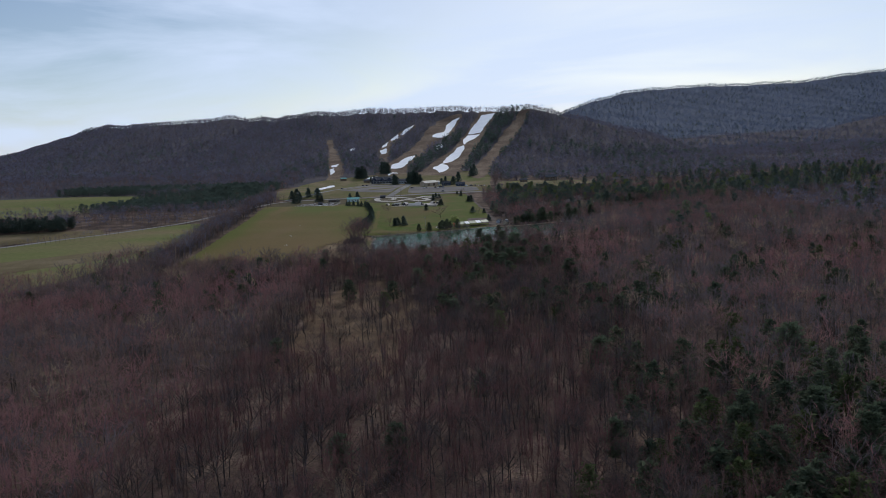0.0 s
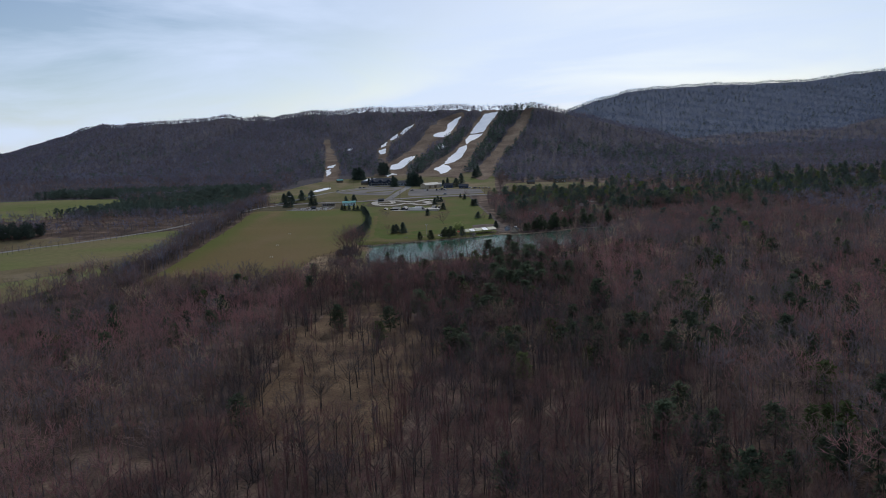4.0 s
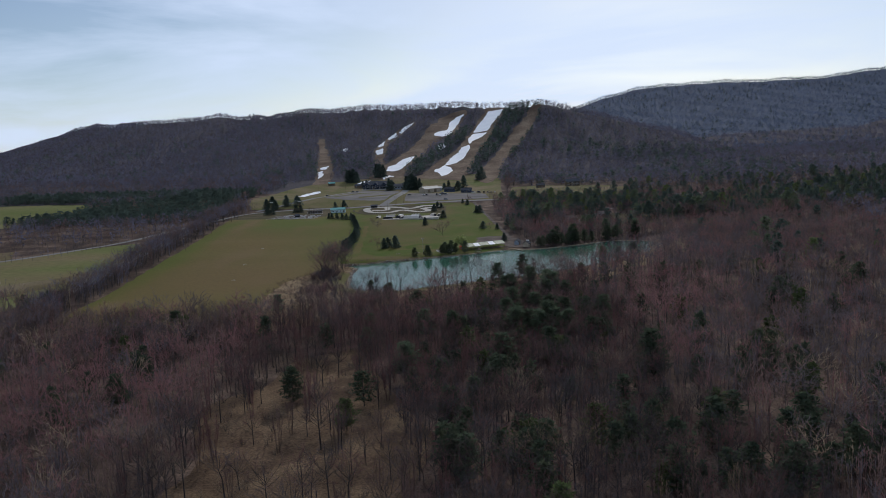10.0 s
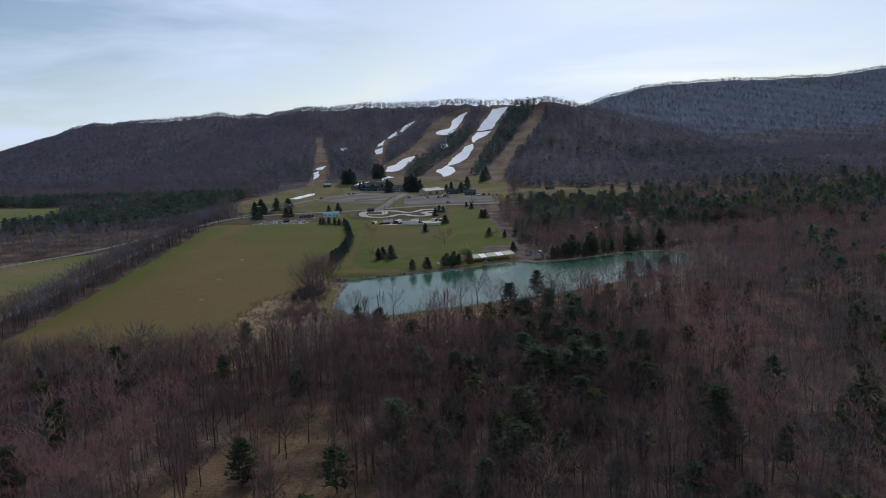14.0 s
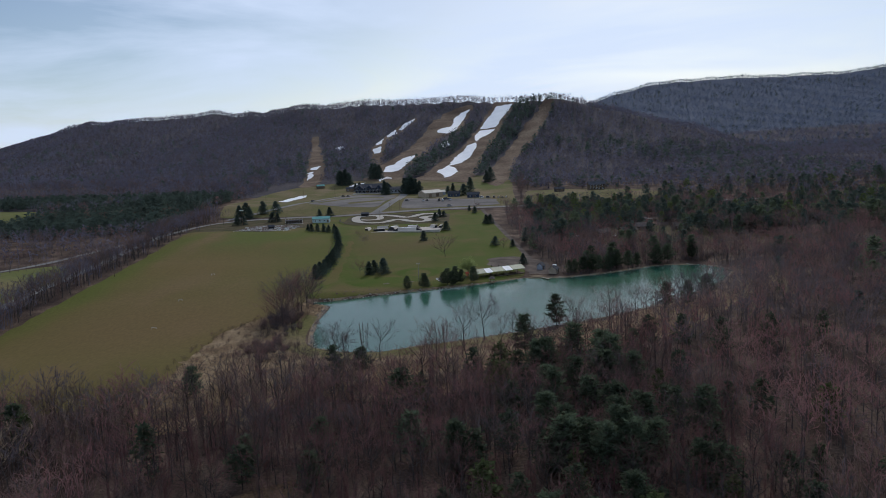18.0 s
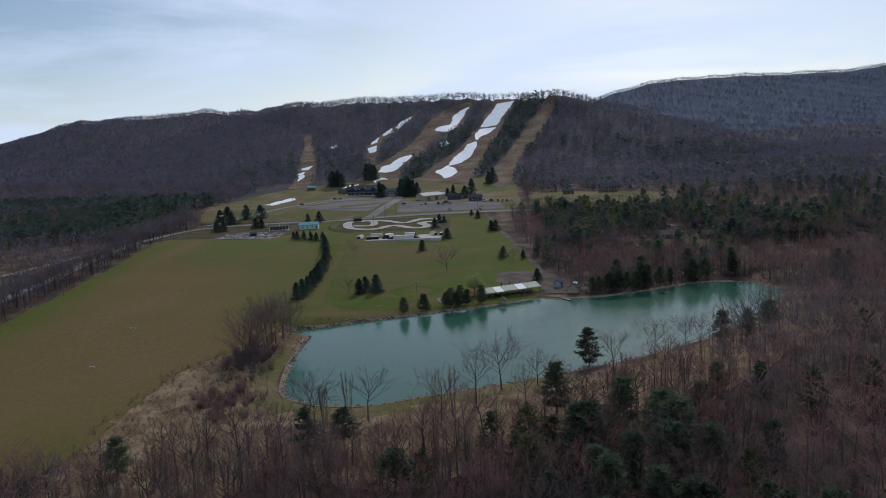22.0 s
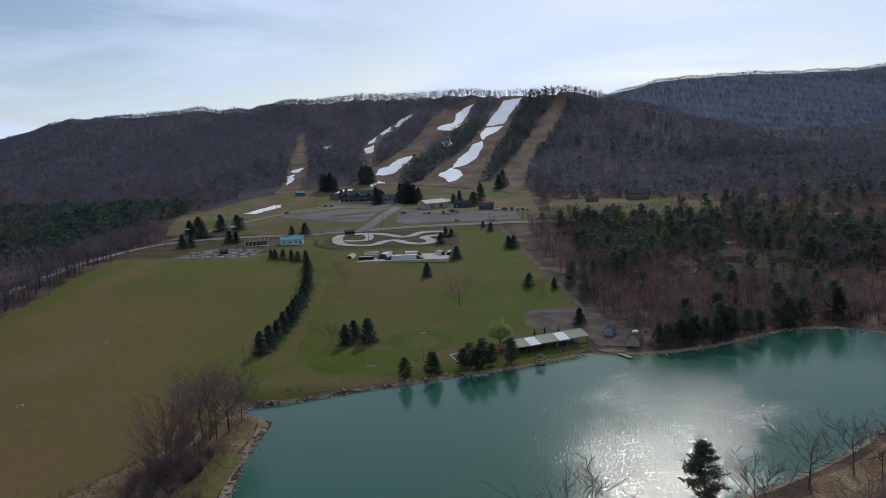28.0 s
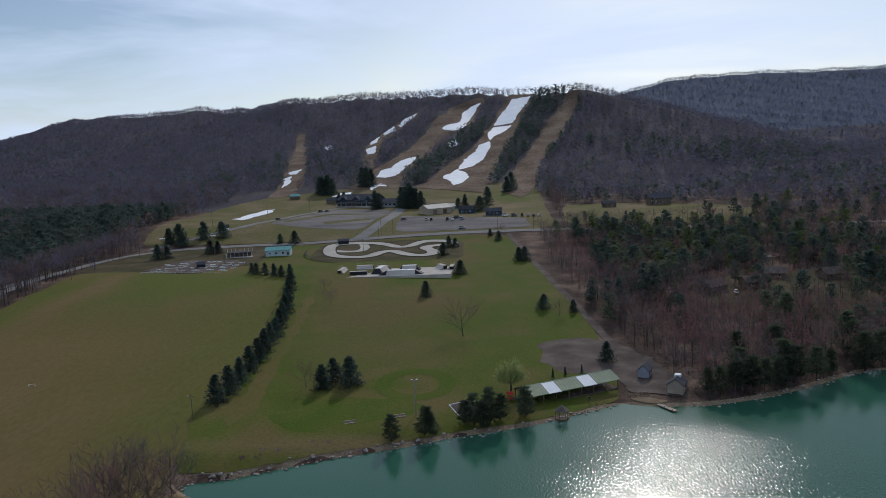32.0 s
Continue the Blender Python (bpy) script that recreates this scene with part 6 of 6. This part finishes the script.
for x in (-0.6, 0.6):
    for y in (-0.6, 0.6):
        part("post", tube([(x, y, 0), (x, y, 2.6)], 0.06, 6), "red", play)
part("platform", box(-0.7, 0.7, -0.7, 0.7, 1.2, 1.3), "red", play)
part("canopy", prism([(-0.9, 2.5), (0, 3.2), (0.9, 2.5), (0, 3.1)], -0.9, 0.9), "red", play)
part("slide", prism([(-0.4, 0), (-0.4, 0.25), (-0.3, 0.25), (-0.3, 0.1), (0.3, 0.1), (0.3, 0.25), (0.4, 0.25), (0.4, 0)], 0, 3.0), "blue", play, "blue slide").matrix_local = Matrix.Translation((0.7, 0, 1.2)) @ Euler((0, radians(24), 0)).to_matrix().to_4x4()
part("ladder", joined([box(-0.75, -0.7, -0.4, 0.4, 0.25 + 0.3 * k, 0.31 + 0.3 * k) for k in range(4)]), "blue", play)
SAND = [(-2.2, 699), (3.4, 702.5), (4.4, 700.6), (10, 704.5), (9.2, 694.8), (1, 688.6)]
drape("sand_pit", SAND, 0.2, "gravel", 1.5, "sand pit edged with pale timber", "sand pit", 0.0, cut=0.02)
edging = thing("pit_edging", Matrix.Identity(4), "pale timber edging round the sand pit", "edging")
for a, b in zip(SAND, SAND[1:] + SAND[:1]):
    part("beam", tube([(*a, height(*a) + 0.2), (*b, height(*b) + 0.2)], 0.16, 4), "panel", edging)
for x, y in ((-29.1, 687.5), (-15.9, 691.4)):
    pad = thing("horseshoe_pad", stand(x, y, 15, 0.06), "small gravel pad with a timber frame on the lawn", "pad", "lawn pads")
    part("slab", box(-1.5, 1.5, -1.0, 1.0, -0.3, 0.14), "gravel", pad)
    for q in (-1.0, 1.0):
        part("kerb_board", box(-1.6, 1.6, q - 0.08, q + 0.08, -0.3, 0.22), "plank", pad)


def lamp_pole(x, y, h, label, panel=None):
    p = thing("lamp_pole", stand(x, y), label, "lamp post", "lamp posts")
    part("pole", tube([(0, 0, -0.3), (0, 0, h)], 0.16, 6, 0.09), "timber" if panel else "steel", p)
    part("arm", box(-0.9, 0.9, -0.05, 0.05, h - 0.2, h - 0.08), "steel", p)
    for q in (-0.7, 0.7):
        part("lamp_head", box(q - 0.3, q + 0.3, -0.35, 0.2, h - 0.1, h + 0.25, 0.05), "white" if panel else "steel", p)
    if panel:
        part("reflector", box(-1.7, 1.7, -0.5, 0.5, h + 0.1, h + 0.45, 0.05), "white", p, "white floodlight bank")
    return p


lamp_pole(-11.4, 692, 10, "slim steel lamp post on the lawn")
lamp_pole(-172, 941, 13.5, "tall wooden floodlight pole with a white lamp bank", True)
lamp_pole(-146, 957, 12.5, "tall wooden floodlight pole with a white lamp bank", True)
for x, y, h in ((-46.8, 996, 11), (-46.4, 1012, 12), (-38.3, 1014, 11), (35.1, 1021, 11), (-53, 955, 9), (-130, 922, 9), (-118, 1140, 11), (-150, 1120, 11), (-178, 1060, 11), (-190, 1020, 10), (60, 1016, 11), (-198, 880, 10), (-194, 800, 10), (-190, 720, 10), (-73, 692, 7)):
    p = thing("utility_pole", stand(x, y), "brown wooden utility pole with a crossarm", "utility pole", "utility poles")
    part("pole", tube([(0, 0, -0.3), (0, 0, h)], 0.15, 6, 0.1), "timber", p)
    part("crossarm", box(-1.1, 1.1, -0.06, 0.06, h - 0.9, h - 0.75), "timber", p)
    for q in (-0.9, 0.9):
        part("insulator", tube([(q, 0, h - 0.76), (q, 0, h - 0.55)], 0.05, 5), "white", p)
for x, y in ((-124.3, 605.5), (-130.3, 657), (-132.3, 719.5)):
    g = thing("soccer_goal", stand(x, y, 12), "small white goal frame on the hay field", "goal", "goals")
    part("crossbar", tube([(-0.9, 0, 0.95), (0.9, 0, 0.95)], 0.06, 6), "white", g)
    for q in (-0.9, 0.9):
        part("upright", tube([(q, 0, 0), (q, 0, 0.95)], 0.06, 6), "white", g)
        part("stay", tube([(q, 0, 0.95), (q, 0.7, 0)], 0.04, 5), "white", g)
    part("ground_bar", tube([(-0.9, 0.7, 0.06), (0.9, 0.7, 0.06)], 0.05, 5), "white", g)

# kart track
drape("track_infield", [(-84, 935), (-84, 985), (-70, 997), (-20, 996), (10, 985), (8, 925), (-30, 922), (-72, 921)], 0.17, "verge", 4, "dull brown grass round the kart track", "verge", 1.0)
KART = [(-76, 964), (-72, 946), (-65, 939), (-56, 935), (-47, 938), (-42, 952), (-34.5, 956), (-27, 942), (-17.5, 935.5), (-10, 940), (-9, 949), (-13, 957), (-15.5, 964), (-11, 971), (-2, 972), (4, 981), (-1.5, 988), (-13, 990),
        (-20, 985), (-24.6, 972), (-31.7, 968), (-38.5, 980), (-47, 988), (-57, 990), (-69.5, 990.5), (-77.6, 985)]
for q in (-4.3, 4.3):
    ribbon("kart_kerb", KART, 0.8, 0.45, "kerb", "dark tyre kerb of the kart track", "kerb", closed=True, aside=q)
ribbon("kart_track", KART, 7.6, 0.30, "track", "pale winding kart track loop", "race track", closed=True)
ribbon("kart_link", [(-56.5, 987), (-53, 971), (-55, 957), (-66, 957), (-75, 964)], 6.0, 0.33, "track", "pale link of the kart track", "race track")
ribbon("retaining_wall", [(-89, 960), (-88, 946), (-82, 932), (-70, 923), (-64, 920)], 1.2, 1.3, "kerb", "dark low retaining wall round the kart track bank", "wall")
hut = gable("track_hut", stand(-70, 991, 5), 7, 4, 2.3, 1.0, "black", "slate", "dark hut at the kart track", "hut", 0.4)

# skate park
SK = stand(-28.5, 884, -5.5, 0)
slab = thing("skate_park", Matrix.Translation((0, 0, 0.6)) @ SK, "pale concrete skate park slab", "skate park", kind="structure")
part("slab", box(-31, 30, -12.5, 12.5, -3.4, 0, 0.05), "concrete", slab)


def quarter(m, width, rise_h, label, deck=2.2):
    r = thing("skate_ramp", m, label, "ramp", "skate ramps")
    arc = [(0.0, 0.0)] + [(rise_h * 1.5 * math.sin(a), rise_h * (1 - math.cos(a))) for a in (0.25 * k for k in range(1, 7))]
    top = arc[-1]
    part("ramp_face", prism([*arc, (top[0] + 0.05, top[1]), (top[0] + 0.05, 0)], -width / 2, width / 2), "concrete", r)
    part("deck", box(-width / 2, width / 2, top[0] + 0.06, top[0] + deck, top[1] - 0.15, top[1]), "concrete", r)
    # shade under the deck put in as black framing
    part("side_wall", box(-width / 2 + 0.05, width / 2 - 0.05, top[0] + 0.1, top[0] + deck - 0.05, 0, top[1] - 0.154), "black", r, "framing under the deck, blacked in for its shade")
    for q in (-width / 2, width / 2):
        part("railing", tube([(q, top[0] + deck, top[1]), (q, top[0] + deck, top[1] + 1.0), (-q, top[0] + deck, top[1] + 1.0)], 0.04, 4), "steel", r)
    return r


def fun_box(m, length, width, rise_h, label):
    r = thing("skate_ramp", m, label, "ramp", "skate ramps")
    part("ramp_body", prism([(-width / 2, 0), (width / 2, 0), (width * 0.2, rise_h), (-width * 0.2, rise_h)], -length * 0.32, length * 0.32), "concrete", r)
    for sgn in (-1, 1):
        wedge = prism([(-width / 2, 0), (width / 2, 0), (width * 0.2, rise_h - 0.03), (-width * 0.2, rise_h - 0.03)], 0, 1)
        for v in wedge.verts:
            far = v.co.x > 0.5
            v.co.x = sgn * length * (0.5 if far else 0.322)
            if far:
                v.co.z *= 0.06
        bmesh.ops.recalc_face_normals(wedge, faces=wedge.faces[:])
        part("end_bank", wedge, "black", r, "black end bank")
    part("table_top", box(-length * 0.3, length * 0.3, -width * 0.19, width * 0.19, rise_h - 0.02, rise_h + 0.05), "white", r)
    part("grind_rail", tube([(-length * 0.3, 0, rise_h * 0.5 + 0.5), (0, 0, rise_h + 0.5), (length * 0.3, 0, rise_h * 0.5 + 0.5)], 0.05, 5), "steel", r)
    return r


P0 = Matrix.Translation((0, 0, 0.6)) @ SK
quarter(P0 @ pose(-25.5, 4, 0.02, 0, 0, 90), 12, 2.2, "tall pale quarter pipe with a dark frame at the slab's end")
quarter(P0 @ pose(-19, 8, 0.02, 0, 0, 0), 9, 2.4, "dark-framed half of a mini ramp")
quarter(P0 @ pose(-19, -1, 0.02, 0, 0, 180), 9, 2.0, "pale mini ramp side with a dark deck")
fun_box(P0 @ pose(-8.5, 2, 0.02, 0, 0, 80), 16, 7, 2.6, "pale pyramid ramp with a flat top")
quarter(P0 @ pose(-8, 8, 0.02, 0, 0, 15), 6, 2.0, "pale launch ramp on the concrete slab")
fun_box(P0 @ pose(6.5, 6, 0.02), 12, 7, 2.4, "pale funbox ramp on the skate slab")
fun_box(P0 @ pose(4, -7, 0.02), 23, 7, 2.1, "long low pale funbox with dark sides")
quarter(P0 @ pose(20, 4, 0.02, 0, 0, -60), 8, 2.3, "pale quarter pipe with a steel deck")
quarter(P0 @ pose(25.5, 6, 0.02, 0, 0, -90), 9, 1.8, "quarter pipe with a dark railing")

# mini golf
drape("mini_golf", [(-172, 904), (-160, 941), (-128, 938), (-116, 928), (-122, 908), (-140, 892)], 0.2, "gravel", 3, "grey gravel mini golf course", "mini golf", 1.0)
rng = np.random.default_rng(70)
for k in range(44):
    u, v = (k % 11) / 10, k // 11
    x, y = -163 + 40 * u + rng.uniform(-2, 2), 902 + 9 * v + rng.uniform(-2.5, 2.5) + 4 * math.sin(u * 3)
    hole = thing("putting_green", stand(x, y, rng.uniform(-50, 50), 0.22), "green carpet putting lane with a white border", "mini golf lane", "mini golf lanes")
    w, d = rng.uniform(1.8, 4.2), rng.uniform(0.8, 1.7)
    part("carpet", box(-w / 2, w / 2, -d / 2, d / 2, -0.2, 0.06), "turf", hole)
    for sgn in (-1, 1):
        part("border", box(-w / 2, w / 2, sgn * d / 2 - 0.06, sgn * d / 2 + 0.06, -0.2, 0.16), "white", hole)
        part("end_border", box(sgn * w / 2 - 0.06, sgn * w / 2 + 0.06, -d / 2, d / 2, -0.2, 0.165), "white", hole)
gable("golf_hut", stand(-141, 914, 20), 4.5, 3.2, 2.2, 1.1, "black", "slate", "small dark hut on the mini golf course", "hut", 0.4)
fence = thing("rail_fence", Matrix.Identity(4), "low white rail fence in front of the mini golf", "fence")
line = [(-168 + k * 3.2, 897 - 0.02 * (k - 7) ** 2 - k * 0.3) for k in range(15)]
for a, b in zip(line, line[1:]):
    part("rail", tube([(*a, height(*a) + 0.75), (*b, height(*b) + 0.75)], 0.07, 4), "white", fence)
for a in line:
    part("post", box(a[0] - 0.08, a[0] + 0.08, a[1] - 0.08, a[1] + 0.08, height(*a) - 0.2, height(*a) + 0.85), "white", fence)

# snack bar, rental hall, lodge, barn and houses
deck = thing("snack_bar", stand(-129, 951, 8), "long low dark snack bar with white posts and tables", "building")
part("wall", box(-7, 7, 0.5, 4.5, -0.5, 2.6), "brownroof", deck)
part("roof", box(-7.8, 7.8, -2.5, 5, 2.6, 2.9, 0.05), "slate", deck)
part("terrace", box(-8, 8, -4.5, 0.5, -0.8, 0.12), "concrete", deck)
for k in range(7):
    part("post", box(-7.6 + k * 2.53 - 0.08, -7.6 + k * 2.53 + 0.08, -2.4, -2.24, 0.1, 2.6), "white", deck)
    part("awning_post", box(-7.6 + k * 2.53 - 0.05, -7.6 + k * 2.53 + 0.05, 3.9, 4.0, 2.9, 4.6), "white", deck)
gable("rental_hall", stand(-105, 953, 4, 0.2), 15, 9, 3.4, 1.6, "teal_wall", "teal_roof", "pale hall with a teal metal roof", "building", 0.5, [(-5, 1.2, 1.2, 1.0), (-1, 1.2, 1.2, 1.0), (3, 1.2, 1.2, 1.0)], [(6, 1.4, 2.2)])
lodge = gable("ski_lodge", stand(-78, 1180, -26, 0.2), 40, 15, 6.2, 4.2, "blue_wall", "slate", "dark blue ski lodge with three gables and white trim", "lodge", 0.9,
              [(-17 + 3.8 * k, z, 1.7, 1.5) for k in range(10) for z in (0.9, 3.9)], [(-4, 2.4, 2.4)], gables=3)
part("terrace", box(-20, 20, -13, -7.5, -1.0, 0.25), "concrete", lodge)
for k in range(8):
    part("porch_post", box(-19 + k * 5.4 - 0.12, -19 + k * 5.4 + 0.12, -12.6, -12.36, 0.2, 3.0), "white", lodge)
part("porch_roof", prism([(-12.8, 2.9), (-7.5, 3.5), (-7.5, 3.7), (-12.8, 3.1)], -20, 20), "slate", lodge)
gable("lodge_wing", stand(-51, 1168, -14, 0.2), 17, 11, 4.2, 2.6, "grey_wall", "slate", "lower lodge wing with a pale front", "lodge", 0.7, [(-6 + 4 * k, 1.1, 2.2, 1.7) for k in range(4)], [(7, 1.6, 2.2)])
gable("ski_shop", stand(-108, 1208, -20, 0.2), 10, 7, 3.4, 2.0, "timber", "slate", "small brown shop beside the lodge", "building", 0.5, [(-2, 1.1, 1.3, 1.1)], [(2, 1.2, 2.1)])
gable("lift_hut", stand(-150, 1240, 20, 0.2), 9, 6, 3.0, 1.6, "timber", "teal_roof", "low hut at the foot of a narrow ski run", "hut", 0.5)
gable("maintenance_barn", stand(-9, 1099, 31, 0.2), 22, 15, 4.6, 2.6, "tan_wall", "pale_roof", "tan metal barn with a pale roof", "barn", 0.5, [], [(-5, 3.6, 3.6), (4, 3.6, 3.6)])
gable("tool_shed", stand(0, 1124, 10, 0.2), 13, 8, 3.2, 1.8, "grey_wall", "pale_roof", "low grey shed behind the barn", "shed", 0.4)
gable("tool_shed", stand(-14, 1130, 20, 0.2), 9, 7, 3.0, 1.8, "white_wall", "slate", "small pale shed behind the barn", "shed", 0.4)
gable("cottage", stand(16, 1094, -12, 0.2), 12, 8, 3.2, 2.4, "blue_wall", "slate", "dark cottage beside the parking lot", "house", 0.5, [(-3, 1.0, 1.1, 1.1), (3, 1.0, 1.1, 1.1)], [(0, 1.1, 2.0)])
gable("cottage", stand(36, 1071, -8, 0.2), 12, 7, 3.0, 2.2, "blue_wall", "slate", "dark low cottage at the end of the lot", "house", 0.5, [(-3, 1.0, 1.1, 1.1), (3, 1.0, 1.1, 1.1)], [(0, 1.1, 2.0)])
gable("farm_house", stand(168, 1090, 3, 0.2), 17, 9, 5.6, 3.0, "timber", "slate", "two-storey dark house with white windows", "house", 0.6, [(-6.4 + 3.2 * k, z, 1.3, 1.5) for k in range(5) for z in (0.9, 3.6)], [(1.6, 1.2, 2.1)])
gable("garage", stand(128, 1086, 0, 0.2), 10, 7, 2.8, 1.8, "brownroof", "slate", "low dark garage on the far lawn", "garage", 0.4, [], [(-2, 2.6, 2.2), (2, 2.6, 2.2)])
gable("white_cabin", stand(-164, 1042, 12, 0.2), 6, 5, 2.8, 1.8, "white_wall", "slate", "small white cabin on the bank above the road", "cabin", 0.4, [(-1.3, 1.0, 0.9, 0.9)], [(1.2, 1.0, 2.0)])
for x, y, a in ((137, 828, 12), (153, 845, -20), (117, 824, 30), (178, 838, 5)):
    gable("camp_cabin", stand(x, y, a, 0.15), 11, 7.5, 2.6, 2.2, "timber", "brownroof", "brown-roofed cabin under tall pines", "cabin", 0.7, [(-3, 1.0, 1.1, 1.0), (2.6, 1.0, 1.1, 1.0)], [(0, 1.0, 2.0)], "camp cabins")


# ---- cars ----
def car(m, paint, label, tall=0.0):
    c = thing("car", m, label, "car", "parked cars")
    h = 0.72 + tall * 0.3
    bm = prism([(-0.9, 0.3), (0.9, 0.3), (0.92, 0.6), (0.88, 0.3 + h), (-0.88, 0.3 + h), (-0.92, 0.6)], -2.2, 2.2)
    bmesh.ops.bevel(bm, geom=bm.edges[:], offset=0.07, segments=1, affect="EDGES")
    part("body", bm, paint, c)
    part("cabin", prism([(-0.84, 0), (0.84, 0), (0.66, 0.55 + tall * 0.3), (-0.66, 0.55 + tall * 0.3)], -1.7 - 0.3 * tall, 0.9), "glass", c).matrix_local = Matrix.Translation((0, 0, 0.3 + h - 0.01))
    part("roof", box(-1.5 - 0.3 * tall, 0.7, -0.66, 0.66, 0.84 + h + tall * 0.3, 0.9 + h + tall * 0.3, 0.02), paint, c)
    for x in (-1.4, 1.4):
        for y in (-0.86, 0.86):
            w = part("wheel", tube([(x, y - 0.1, 0.33), (x, y + 0.1, 0.33)], 0.33, 10), "rubber", c)
            part("rim", tube([(x, y - 0.11, 0.33), (x, y + 0.11, 0.33)], 0.18, 8), "steel", w)
    for y in (-0.65, 0.65):
        part("headlight", box(2.14, 2.24, y - 0.18, y + 0.18, 0.62, 0.8), "white", c)
    return c


for x, y, a, p, tl, lab in ((-15.8, 1056, 80, "car_white", 0, "white car parked on the gravel lot"), (-12, 1055.5, 85, "car_dark", 0, "dark car parked on the gravel lot"), (0, 1054, 82, "car_dark", 1, "dark pickup parked on the gravel lot"),
                            (3.9, 1053, 85, "car_white", 1, "white van parked by the barn"), (10.9, 1054, 60, "car_silver", 1, "silver truck parked by the barn"), (10, 1024, 10, "car_silver", 0, "silver car on the lot near the road"),
                            (-33, 1060, 20, "car_dark", 0, "dark car at the lot's corner"), (44, 1061, 5, "car_white", 1, "white van beside the cottages"), (50.5, 1059.5, 5, "car_dark", 1, "dark truck beside the cottages"),
                            (-109, 1141, 60, "car_dark", 0, "dark car below the lodge"), (-103, 1138, 60, "car_dark", 0, "dark car below the lodge"), (-135, 1090, 60, "car_dark", 0, "dark car on the drive"),
                            (56.5, 1059, 80, "car_dark", 1, "dark pickup parked past the cottages"), (61, 1058, 84, "car_silver", 0, "silver car parked past the cottages"), (65, 1056, 78, "car_dark", 0, "dark car parked past the cottages"), (69, 1057, 85, "car_white", 0, "white car parked past the cottages"),
                            (7, 1060, 30, "car_dark", 1, "dark truck beside the barn"), (98, 822, 20, "car_white", 1, "white van parked under the pines"), (124.5, 816, 70, "car_white", 0, "white car parked by a cabin")):
    car(stand(x, y, a, 0.3), p, lab, tl)
